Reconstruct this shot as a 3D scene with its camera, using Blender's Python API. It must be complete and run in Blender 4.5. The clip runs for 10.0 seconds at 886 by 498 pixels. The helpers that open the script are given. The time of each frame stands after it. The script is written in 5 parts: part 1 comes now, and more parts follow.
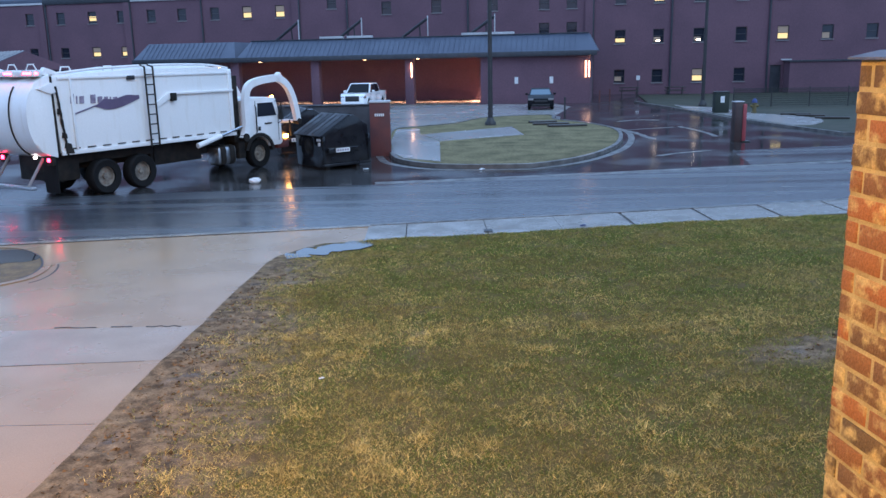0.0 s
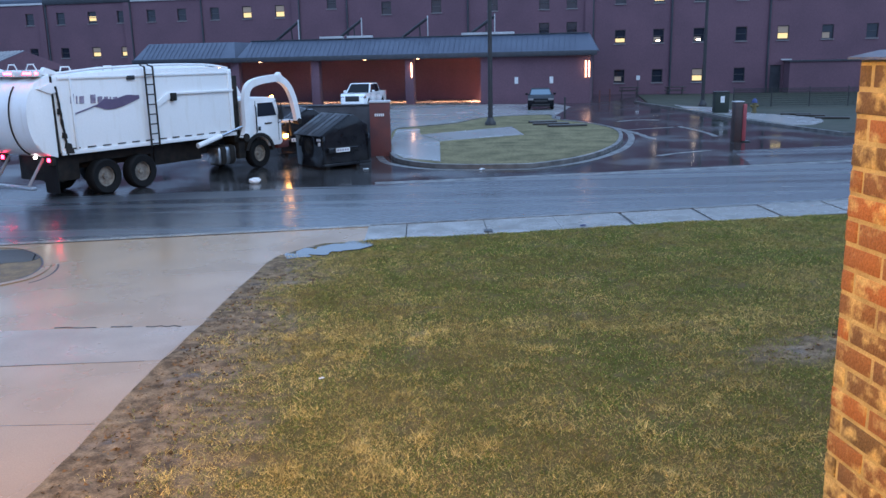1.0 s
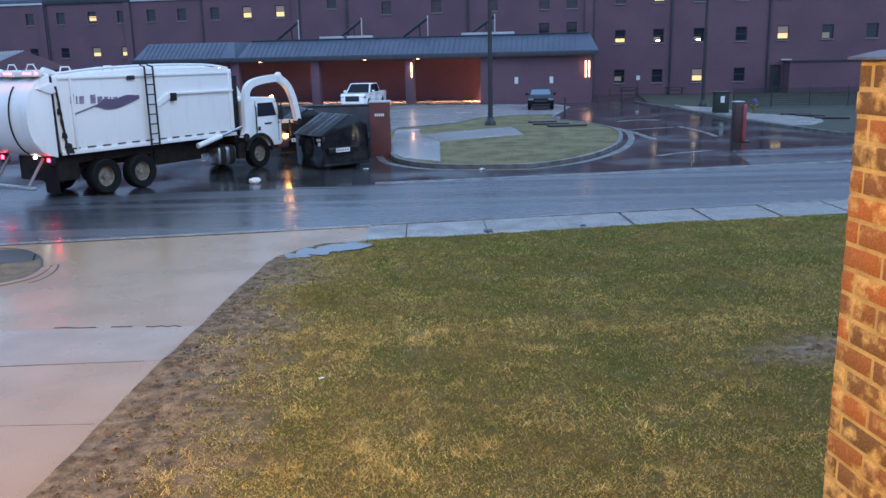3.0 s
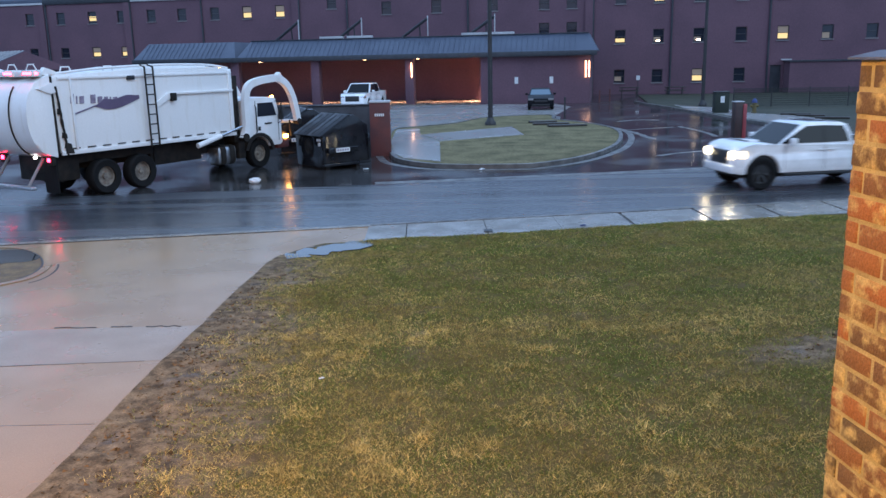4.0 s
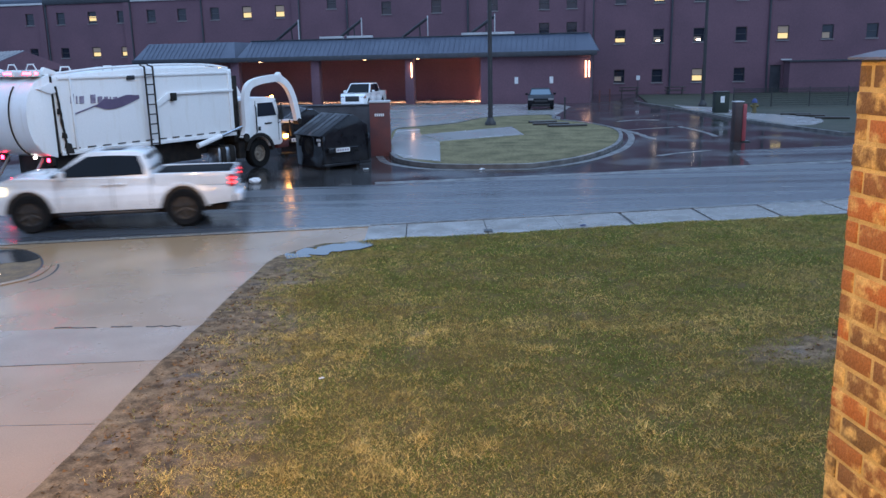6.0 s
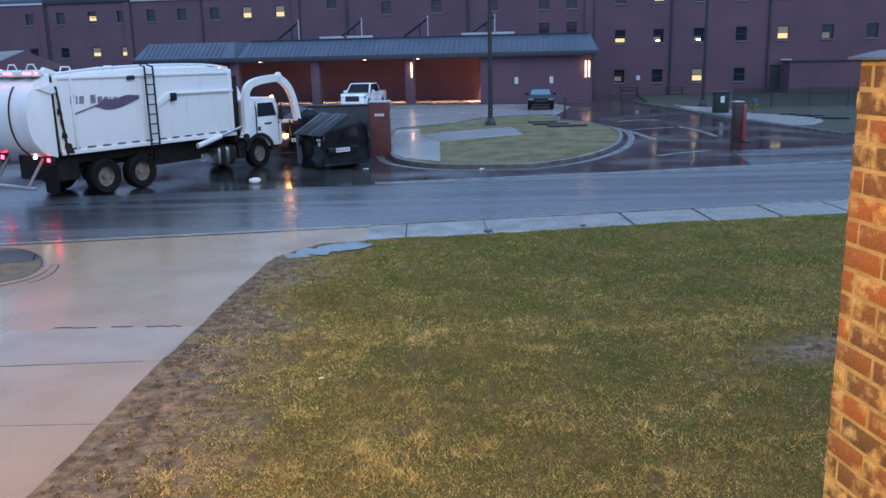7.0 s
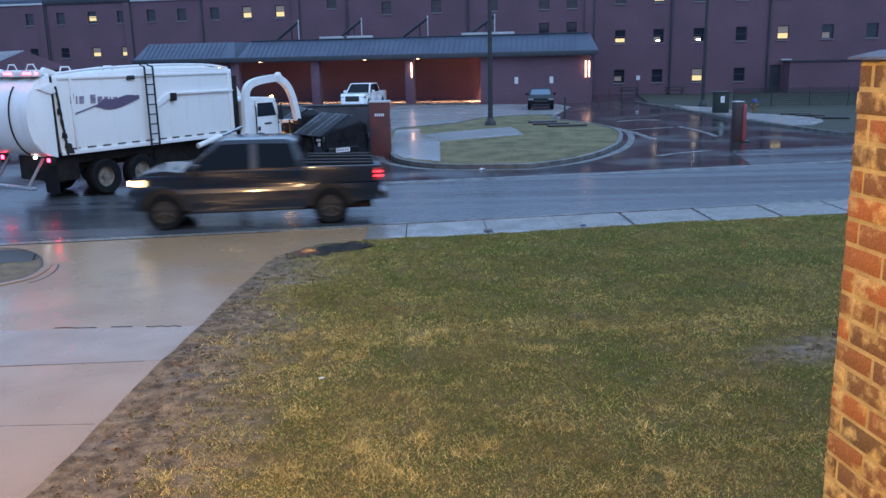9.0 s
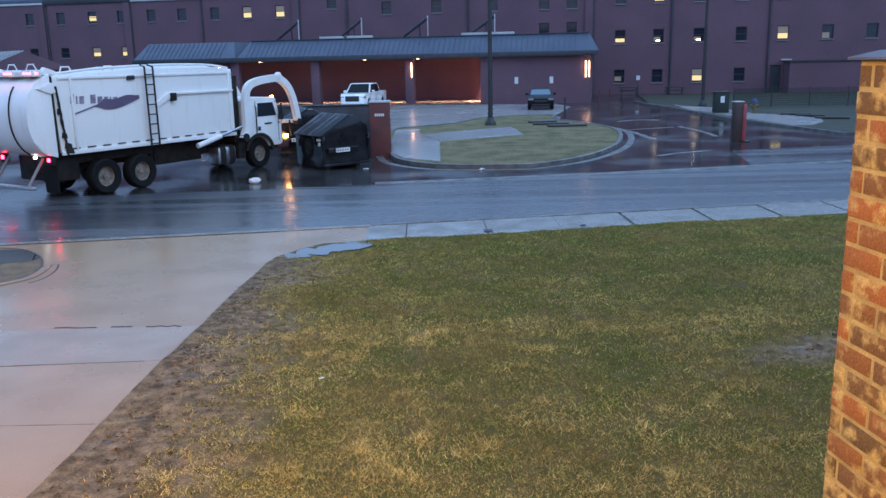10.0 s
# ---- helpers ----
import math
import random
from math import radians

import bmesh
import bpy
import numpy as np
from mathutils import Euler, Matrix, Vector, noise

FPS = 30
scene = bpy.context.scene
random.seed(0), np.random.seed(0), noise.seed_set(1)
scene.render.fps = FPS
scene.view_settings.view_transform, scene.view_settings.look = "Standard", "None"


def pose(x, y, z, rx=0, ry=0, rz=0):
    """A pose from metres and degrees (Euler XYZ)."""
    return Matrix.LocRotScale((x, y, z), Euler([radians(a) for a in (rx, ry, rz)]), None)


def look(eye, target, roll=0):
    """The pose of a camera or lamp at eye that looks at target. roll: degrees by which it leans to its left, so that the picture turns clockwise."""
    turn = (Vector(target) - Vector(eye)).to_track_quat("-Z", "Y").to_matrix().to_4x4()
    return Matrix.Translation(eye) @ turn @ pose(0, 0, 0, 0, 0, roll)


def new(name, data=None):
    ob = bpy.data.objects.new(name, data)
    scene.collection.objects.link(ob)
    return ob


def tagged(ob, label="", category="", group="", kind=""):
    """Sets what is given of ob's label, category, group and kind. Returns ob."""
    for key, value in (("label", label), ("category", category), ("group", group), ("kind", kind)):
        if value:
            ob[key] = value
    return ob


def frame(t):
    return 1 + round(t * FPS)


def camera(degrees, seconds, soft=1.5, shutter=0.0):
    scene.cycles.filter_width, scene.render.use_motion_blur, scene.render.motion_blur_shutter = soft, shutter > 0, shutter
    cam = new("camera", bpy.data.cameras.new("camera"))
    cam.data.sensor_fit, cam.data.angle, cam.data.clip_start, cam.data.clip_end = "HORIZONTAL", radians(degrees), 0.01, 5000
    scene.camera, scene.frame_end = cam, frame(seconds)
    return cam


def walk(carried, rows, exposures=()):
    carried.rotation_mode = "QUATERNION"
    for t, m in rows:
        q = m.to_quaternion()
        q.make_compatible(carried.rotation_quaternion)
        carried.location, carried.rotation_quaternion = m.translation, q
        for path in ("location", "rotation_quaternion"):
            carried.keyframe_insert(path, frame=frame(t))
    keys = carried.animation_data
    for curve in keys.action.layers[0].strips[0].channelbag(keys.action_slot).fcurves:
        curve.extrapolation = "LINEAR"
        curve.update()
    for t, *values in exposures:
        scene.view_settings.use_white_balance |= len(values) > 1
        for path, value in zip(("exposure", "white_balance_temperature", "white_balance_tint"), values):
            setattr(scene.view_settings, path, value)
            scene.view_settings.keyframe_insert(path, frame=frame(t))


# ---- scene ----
cam = camera(55.87, 10.0, soft=1.5, shutter=0.5)
EYE = (0.0, 0.0, 3.6)
TILT = math.tan(radians(12.81))
walk(cam, [(0.0, look(EYE, (0, 1, 3.6 - TILT), -1.2)), (10.0, look(EYE, (0, 1, 3.6 - TILT), -1.2))],
     [(0.0, 0.14, 6250, 11), (2.5, 0.14, 6330, 11), (4.0, 0.0, 6470, 11), (5.7, 0.0, 6470, 11), (7.5, -0.02, 6250, 11), (10.0, -0.02, 6080, 10)])

# ---- world and large lights ----
world = bpy.data.worlds.new("dusk_sky")
scene.world = world
world.use_nodes = True
wn = world.node_tree
wn.nodes.clear()
w_out = wn.nodes.new("ShaderNodeOutputWorld")
w_bg = wn.nodes.new("ShaderNodeBackground")
w_sky = wn.nodes.new("ShaderNodeTexSky")
w_sky.sky_type, w_sky.sun_disc = "NISHITA", False
w_sky.sun_elevation, w_sky.sun_rotation = radians(3), radians(200)
w_sky.dust_density = 3.0
w_mix = wn.nodes.new("ShaderNodeMix")
w_mix.data_type = "RGBA"
w_mix.inputs[0].default_value = 0.93
w_mix.inputs[7].default_value = (4.0, 6.3, 10.4, 1)     # rain cloud at dusk
wn.links.new(w_sky.outputs[0], w_mix.inputs[6])
wn.links.new(w_mix.outputs[2], w_bg.inputs[0])
w_bg.inputs[1].default_value = 0.15
wn.links.new(w_bg.outputs[0], w_out.inputs[0])

sun_data = bpy.data.lights.new("overcast_sun", "SUN")
sun_data.energy, sun_data.angle, sun_data.color = 0.9, radians(40), (0.7, 0.88, 1.0)
sun_ob = new("overcast_sun", sun_data)
sun_ob.matrix_world = look((24, -16, 30), (0, 10, 0))


def lamp(name, kind, place, target, power, colour, size=0.3, spread=180):
    d = bpy.data.lights.new(name, kind)
    d.energy, d.color = power, colour
    if kind == "AREA":
        d.size, d.spread = size, radians(spread)
    else:
        d.shadow_soft_size = size
    ob = new(name, d)
    ob.matrix_world = look(place, target)
    return ob


# ---- materials ----
def material(name, colour, rough=0.6, metal=0.0, second=None, scale=3.0, fine=60.0, bump=0.0, mixlow=0.35, mixhigh=0.65,
             rough2=None, spec=0.5, vary=0.12, coat=0.0):
    """A surface: two colours mixed by a broad noise, a fine grain over both, roughness that follows the broad noise, and relief."""
    m = bpy.data.materials.new(name)
    m.use_nodes = True
    n, l = m.node_tree.nodes, m.node_tree.links
    b = n["Principled BSDF"]
    b.inputs["Metallic"].default_value = metal
    b.inputs["Specular IOR Level"].default_value = spec
    b.inputs["Coat Weight"].default_value = coat
    b.inputs["Coat Roughness"].default_value = 0.08
    geo = n.new("ShaderNodeNewGeometry")
    big = n.new("ShaderNodeTexNoise")
    big.inputs["Scale"].default_value, big.inputs["Detail"].default_value = scale, 5
    small = n.new("ShaderNodeTexNoise")
    small.inputs["Scale"].default_value, small.inputs["Detail"].default_value = fine, 3
    l.new(geo.outputs["Position"], big.inputs["Vector"])
    l.new(geo.outputs["Position"], small.inputs["Vector"])
    ramp = n.new("ShaderNodeMapRange")
    ramp.inputs["From Min"].default_value, ramp.inputs["From Max"].default_value = mixlow, mixhigh
    l.new(big.outputs["Fac"], ramp.inputs["Value"])
    mix = n.new("ShaderNodeMix")
    mix.data_type = "RGBA"
    mix.inputs[6].default_value = (*colour, 1)
    mix.inputs[7].default_value = (*(second or [c * 0.75 for c in colour]), 1)
    l.new(ramp.outputs["Result"], mix.inputs[0])
    grain = n.new("ShaderNodeMapRange")
    grain.inputs["To Min"].default_value, grain.inputs["To Max"].default_value = 1 - 2 * vary, 1 + 2 * vary
    l.new(small.outputs["Fac"], grain.inputs["Value"])
    mul = n.new("ShaderNodeMix")
    mul.data_type, mul.blend_type = "RGBA", "MULTIPLY"
    mul.inputs[0].default_value = 1
    l.new(mix.outputs[2], mul.inputs[6])
    l.new(grain.outputs["Result"], mul.inputs[7])
    l.new(mul.outputs[2], b.inputs["Base Color"])
    if rough2 is None:
        b.inputs["Roughness"].default_value = rough
    else:
        rr = n.new("ShaderNodeMapRange")
        rr.inputs["To Min"].default_value, rr.inputs["To Max"].default_value = rough, rough2
        l.new(ramp.outputs["Result"], rr.inputs["Value"])
        l.new(rr.outputs["Result"], b.inputs["Roughness"])
    if bump:
        bp = n.new("ShaderNodeBump")
        bp.inputs["Strength"].default_value, bp.inputs["Distance"].default_value = bump, 0.01
        l.new(small.outputs["Fac"], bp.inputs["Height"])
        l.new(bp.outputs["Normal"], b.inputs["Normal"])
    return m


def glowing(name, colour, strength):
    m = bpy.data.materials.new(name)
    m.use_nodes = True
    b = m.node_tree.nodes["Principled BSDF"]
    b.inputs["Base Color"].default_value = (*[c * 0.25 for c in colour], 1)
    b.inputs["Emission Color"].default_value = (*colour, 1)
    b.inputs["Emission Strength"].default_value = strength
    return m


def glass(name, colour, rough=0.03):
    m = bpy.data.materials.new(name)
    m.use_nodes = True
    b = m.node_tree.nodes["Principled BSDF"]
    b.inputs["Base Color"].default_value = (*colour, 1)
    b.inputs["Roughness"].default_value = rough
    b.inputs["Specular IOR Level"].default_value = 0.38
    return m


def piece_material(name, colours, rough=0.8, bump=0.4, fine=140.0):
    """For single pieces: each object takes a tone of its own between the colours given, with blotches and grain."""
    m = material(name, colours[0], rough, second=colours[1], scale=17.0, fine=fine, bump=bump, vary=0.25, mixlow=0.5, mixhigh=0.66)
    n, l = m.node_tree.nodes, m.node_tree.links
    mix = [x for x in n if x.type == "MIX" and x.blend_type == "MIX"][0]
    info = n.new("ShaderNodeObjectInfo")
    ramp = n.new("ShaderNodeValToRGB")
    ramp.color_ramp.elements[0].color = (*colours[0], 1)
    ramp.color_ramp.elements[1].color = (*colours[2], 1)
    l.new(info.outputs["Random"], ramp.inputs[0])
    l.new(ramp.outputs[0], mix.inputs[6])
    return m


ASPHALT = material("wet_asphalt", (0.045, 0.047, 0.052), 0.16, second=(0.075, 0.078, 0.085), scale=0.5, fine=40, bump=0.16, rough2=0.34, vary=0.2)
def stretched(m, scale, turn):
    """Draws the broad variation of a material out along one direction."""
    n, l = m.node_tree.nodes, m.node_tree.links
    geo = [x for x in n if x.type == "NEW_GEOMETRY"][0]
    big = [x for x in n if x.type == "TEX_NOISE"][0]
    mp = n.new("ShaderNodeMapping")
    mp.inputs["Scale"].default_value = scale
    mp.inputs["Rotation"].default_value = (0, 0, radians(turn))
    l.new(geo.outputs["Position"], mp.inputs["Vector"])
    l.new(mp.outputs["Vector"], big.inputs["Vector"])


stretched(ASPHALT, (0.12, 1.8, 1.0), -10)       # wheel tracks along the road
LOT = material("wet_dark_asphalt", (0.026, 0.024, 0.024), 0.05, second=(0.05, 0.047, 0.046), scale=0.35, fine=14, bump=0.05, rough2=0.25, vary=0.2)
CONCRETE = material("wet_concrete", (0.36, 0.22, 0.115), 0.17, second=(0.28, 0.175, 0.095), scale=0.6, fine=70, bump=0.05, rough2=0.34, spec=0.4)
WALK = material("wet_pavement_concrete", (0.25, 0.23, 0.2), 0.1, second=(0.165, 0.152, 0.135), scale=1.5, fine=70, bump=0.06, rough2=0.42, spec=0.36)
PATCH = material("smooth_wet_concrete", (0.33, 0.245, 0.18), 0.26, second=(0.29, 0.22, 0.165), scale=1.5, fine=50, bump=0.03, rough2=0.38, spec=0.35)
BAYS = material("pale_bay_concrete", (0.38, 0.37, 0.355), 0.16, second=(0.28, 0.275, 0.265), scale=0.22, fine=9, bump=0.05, rough2=0.3)
KERB = material("kerb_concrete", (0.16, 0.152, 0.145), 0.3, second=(0.06, 0.057, 0.055), scale=2.5, fine=60, bump=0.2, rough2=0.5)
EARTH = material("wet_earth", (0.12, 0.078, 0.045), 0.55, second=(0.24, 0.165, 0.095), scale=4.0, fine=38, bump=0.9, rough2=0.9, vary=0.3, spec=0.18)
THATCH = material("brown_green_thatch", (0.088, 0.075, 0.025), 0.95, second=(0.13, 0.092, 0.038), scale=1.6, fine=45, bump=1.0, vary=0.35, spec=0.03)


def bare_earth(m):
    """Where the mesh is marked as trodden bare, brown earth shows instead of thatch."""
    n, l = m.node_tree.nodes, m.node_tree.links
    mul = [x for x in n if x.type == "MIX" and x.blend_type == "MULTIPLY"][0]
    base = [x for x in n if x.type == "MIX" and x.blend_type == "MIX"][0]
    geo = [x for x in n if x.type == "NEW_GEOMETRY"][0]
    worn = n.new("ShaderNodeAttribute")
    worn.attribute_name = "bare"
    clod = n.new("ShaderNodeTexNoise")
    clod.inputs["Scale"].default_value, clod.inputs["Detail"].default_value = 7.0, 6
    l.new(geo.outputs["Position"], clod.inputs["Vector"])
    soil = n.new("ShaderNodeValToRGB")
    soil.color_ramp.elements[0].position, soil.color_ramp.elements[0].color = 0.32, (0.08, 0.058, 0.04, 1)
    soil.color_ramp.elements[1].position, soil.color_ramp.elements[1].color = 0.70, (0.26, 0.185, 0.115, 1)
    l.new(clod.outputs["Fac"], soil.inputs[0])
    both = n.new("ShaderNodeMix")
    both.data_type = "RGBA"
    l.new(worn.outputs["Fac"], both.inputs[0])
    l.new(base.outputs[2], both.inputs[6])
    l.new(soil.outputs[0], both.inputs[7])
    l.new(both.outputs[2], mul.inputs[6])
    # rain stands in parts of the bare earth
    wet = n.new("ShaderNodeTexNoise")
    wet.inputs["Scale"].default_value, wet.inputs["Detail"].default_value = 1.7, 4
    l.new(geo.outputs["Position"], wet.inputs["Vector"])
    sheen = n.new("ShaderNodeMapRange")
    sheen.inputs["From Min"].default_value, sheen.inputs["From Max"].default_value = 0.55, 0.72
    sheen.inputs["To Min"].default_value, sheen.inputs["To Max"].default_value = 0.0, 1.0
    l.new(wet.outputs["Fac"], sheen.inputs["Value"])
    damp = n.new("ShaderNodeMath")
    damp.operation = "MULTIPLY"
    l.new(sheen.outputs["Result"], damp.inputs[0])
    l.new(worn.outputs["Fac"], damp.inputs[1])
    for slot, dry_value, wet_value in (("Roughness", 0.95, 0.35), ("Specular IOR Level", 0.03, 0.2)):
        ease = n.new("ShaderNodeMapRange")
        ease.inputs["To Min"].default_value, ease.inputs["To Max"].default_value = dry_value, wet_value
        l.new(damp.outputs[0], ease.inputs["Value"])
        l.new(ease.outputs["Result"], n["Principled BSDF"].inputs[slot])


bare_earth(THATCH)
FARGROUND = material("damp_turf", (0.024, 0.028, 0.014), 0.85, second=(0.046, 0.042, 0.024), scale=0.6, fine=14, bump=0.5, vary=0.25)
ISLANDGRASS = material("pale_winter_turf", (0.2, 0.168, 0.09), 0.9, second=(0.095, 0.085, 0.045), scale=0.9, fine=9, bump=0.9, vary=0.4, spec=0.1, mixlow=0.4, mixhigh=0.7)
WATER = material("still_water", (0.05, 0.05, 0.05), 0.02, fine=20)
SEAM = material("dark_joint", (0.03, 0.028, 0.026), 0.5)
BRICK = material("far_red_brick", (0.146, 0.077, 0.099), 0.85, second=(0.12, 0.065, 0.085), scale=0.35, fine=9, vary=0.12)
BRICK_DARK = material("dark_brick_pier", (0.13, 0.035, 0.03), 0.7, second=(0.09, 0.03, 0.03), scale=2, fine=20, bump=0.3)
COPING = material("pale_coping", (0.5, 0.5, 0.51), 0.6, scale=0.7)
SILL = material("grey_sill", (0.24, 0.22, 0.22), 0.7, scale=0.7)
TRIM = material("dark_metal_trim", (0.05, 0.055, 0.065), 0.45, metal=0.3)
ROOFMETAL = material("blue_grey_roof_metal", (0.08, 0.097, 0.135), 0.5, metal=0.2, second=(0.066, 0.08, 0.115), scale=0.6, fine=12)
WHITE = material("white_truck_paint", (0.8, 0.8, 0.8), 0.3, second=(0.7, 0.7, 0.69), scale=1.4, fine=30, vary=0.04, rough2=0.5)
TRUCKWHITE = material("grimy_white_truck_paint", (0.79, 0.79, 0.78), 0.34, second=(0.7, 0.68, 0.63), scale=1.0, fine=30, vary=0.04, rough2=0.55, mixlow=0.56, mixhigh=0.85, coat=0.2)
stretched(TRUCKWHITE, (5.0, 5.0, 0.7), 0)       # streaks that run down
CARWHITE = material("white_car_paint", (0.88, 0.88, 0.88), 0.22, scale=1.0, fine=40, vary=0.02, coat=0.7)
CARDARK = material("dark_blue_grey_car_paint", (0.011, 0.019, 0.033), 0.28, metal=0.2, scale=1.0, fine=40, vary=0.03, coat=0.6)
CARBLACK = material("black_car_paint", (0.006, 0.007, 0.01), 0.4, fine=40, vary=0.03, spec=0.15)
RUBBER = material("tyre_rubber", (0.011, 0.011, 0.0115), 0.75, fine=50, bump=0.3, spec=0.15)
PLASTIC = material("black_plastic", (0.02, 0.02, 0.022), 0.45, fine=60)
CHASSIS = material("dirty_black_steel", (0.013, 0.0125, 0.0125), 0.6, second=(0.028, 0.023, 0.019), scale=5, fine=40, bump=0.3, spec=0.2)
STEEL = material("worn_aluminium", (0.6, 0.6, 0.61), 0.28, metal=1.0, second=(0.45, 0.45, 0.46), scale=8, rough2=0.5)
RIM = material("grey_wheel_rim", (0.42, 0.41, 0.38), 0.4, metal=0.6, second=(0.25, 0.23, 0.2), scale=9)
DIRTYRIM = material("dirty_truck_rim", (0.24, 0.21, 0.17), 0.6, second=(0.11, 0.09, 0.075), scale=9, fine=40)
DUMP = material("black_painted_steel", (0.008, 0.0085, 0.011), 0.06, second=(0.02, 0.02, 0.022), scale=2.5, fine=3.2, bump=0.3, rough2=0.12, spec=0.4)
LID = material("black_plastic_lid", (0.012, 0.013, 0.018), 0.3, second=(0.018, 0.018, 0.022), scale=4, fine=30, bump=0.1, rough2=0.45, spec=0.18)
GLASS = glass("dark_car_glass", (0.005, 0.006, 0.008), 0.05)
GLASS.node_tree.nodes["Principled BSDF"].inputs["Specular IOR Level"].default_value = 0.2
PANE = glass("dim_window_glass", (0.02, 0.024, 0.035), 0.06)
CHROME = material("chrome", (0.75, 0.75, 0.76), 0.12, metal=1.0)
POLE = material("dark_bronze_pole", (0.028, 0.028, 0.03), 0.5, fine=40)
STRUT = material("grey_roof_strut", (0.03, 0.03, 0.035), 0.6)
INK = material("dark_plum_lettering", (0.12, 0.085, 0.15), 0.5)
FADED = material("faded_plum_lettering", (0.17, 0.135, 0.2), 0.5, second=(0.3, 0.26, 0.33), scale=6)
LABEL = material("white_label", (0.75, 0.75, 0.75), 0.5, fine=120)
REDPAINT = material("red_painted_post", (0.36, 0.06, 0.07), 0.5)
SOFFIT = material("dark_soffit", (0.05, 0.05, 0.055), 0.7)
FENCE = material("dark_fence_screen", (0.02, 0.028, 0.022), 0.8, scale=1.5, fine=30)
PIERBROWN = material("dark_red_brown_pier", (0.05, 0.024, 0.022), 0.5, second=(0.03, 0.017, 0.016), scale=5, fine=30, bump=0.3)
BLOCKWALL = material("dark_grey_block_wall", (0.07, 0.072, 0.082), 0.8, second=(0.05, 0.05, 0.058), scale=2, fine=25, bump=0.3)
TIMBER = material("wet_dark_timber", (0.04, 0.033, 0.028), 0.45, fine=50, bump=0.4)
BLUE = material("blue_plastic", (0.03, 0.055, 0.2), 0.5)
YELLOW = material("yellow_paint", (0.16, 0.12, 0.045), 0.6)
PICKRIM = material("dark_alloy_wheel", (0.055, 0.055, 0.055), 0.45, metal=0.4, second=(0.035, 0.035, 0.035), scale=9)
CAPSTONE = material("blue_grey_cap_stone", (0.11, 0.135, 0.18), 0.7, second=(0.08, 0.095, 0.13), scale=9, fine=90, bump=0.3)
MORTAR = material("pale_yellow_mortar", (0.58, 0.45, 0.17), 0.9, second=(0.42, 0.31, 0.11), scale=12, fine=160, bump=0.6)
PILLARBRICK = piece_material("orange_mottled_brick", [(0.43, 0.155, 0.038), (0.62, 0.45, 0.15), (0.15, 0.1, 0.035)], 0.85, 0.6)
def grass_material(name, colour, second, low, high):
    m = material(name, colour, 0.7, second=second, scale=0.8, fine=6, mixlow=low, mixhigh=high, vary=0.3, spec=0.12)
    grass_tones(m)
    return m


def grass_tones(m):
    """Each blade takes a tone of its own."""
    n, l = m.node_tree.nodes, m.node_tree.links
    mul = [x for x in n if x.type == "MIX" and x.blend_type == "MULTIPLY"][0]
    geo = [x for x in n if x.type == "NEW_GEOMETRY"][0]
    tone = n.new("ShaderNodeValToRGB")
    tone.color_ramp.elements[0].color = (0.5, 0.52, 0.45, 1)
    tone.color_ramp.elements[1].color = (1.95, 1.72, 1.35, 1)
    two = n.new("ShaderNodeMix")
    two.data_type, two.blend_type = "RGBA", "MULTIPLY"
    two.inputs[0].default_value = 1
    l.new(geo.outputs["Random Per Island"], tone.inputs[0])
    l.new(mul.outputs[2], two.inputs[6])
    l.new(tone.outputs[0], two.inputs[7])
    l.new(two.outputs[2], n["Principled BSDF"].inputs["Base Color"])


BLADE = grass_material("green_winter_grass", (0.097, 0.142, 0.029), (0.155, 0.153, 0.042), 0.4, 0.7)
STRAW = grass_material("dry_straw_grass", (0.47, 0.385, 0.17), (0.29, 0.235, 0.095), 0.4, 0.65)
LEAF = grass_material("brown_leaf_litter", (0.06, 0.04, 0.026), (0.13, 0.085, 0.05), 0.4, 0.6)
HEAD = glowing("headlight_glow", (1.0, 0.82, 0.55), 2.2)
BEAM = glowing("headlight_reflector", (1.0, 0.82, 0.5), 75)
HEADW = glowing("lit_headlight", (1.0, 0.66, 0.3), 3.5)
BEAMDIM = glowing("dipped_headlight_reflector", (1.0, 0.78, 0.45), 22)
TAIL = glowing("tail_light_glow", (1.0, 0.03, 0.04), 6)
VINYL = material("matte_black_vinyl", (0.012, 0.012, 0.013), 0.85, fine=80, bump=0.2, spec=0.1)
PALEGLASS = glass("pale_tinted_glass", (0.006, 0.009, 0.012), 0.05)
PALEGLASS.node_tree.nodes["Principled BSDF"].inputs["Specular IOR Level"].default_value = 0.1
REDLENS = material("red_lamp_lens", (0.55, 0.015, 0.03), 0.12, coat=0.6)
TAILHOT = glowing("bright_red_lamp", (1.0, 0.012, 0.04), 55)
MARKER = glowing("red_marker_lamp", (1.0, 0.02, 0.05), 45)
WHITELAMP = glowing("white_reversing_lamp", (1.0, 0.93, 0.85), 16)
AMBER = glowing("amber_lamp", (1.0, 0.42, 0.09), 40)
LAMPTUBE = glowing("warm_lamp_tube", (1.0, 0.55, 0.3), 10)
LAMPGLOW = glowing("warm_lamp_lens", (1.0, 0.62, 0.32), 9)
BRIGHT = glowing("bright_room_lamp", (1.0, 0.72, 0.5), 18)
LITBLIND = glowing("lit_window_blind", (1.0, 0.74, 0.33), 1.0)
LITDIM = glowing("dim_lit_blind", (0.75, 0.62, 0.5), 0.13)


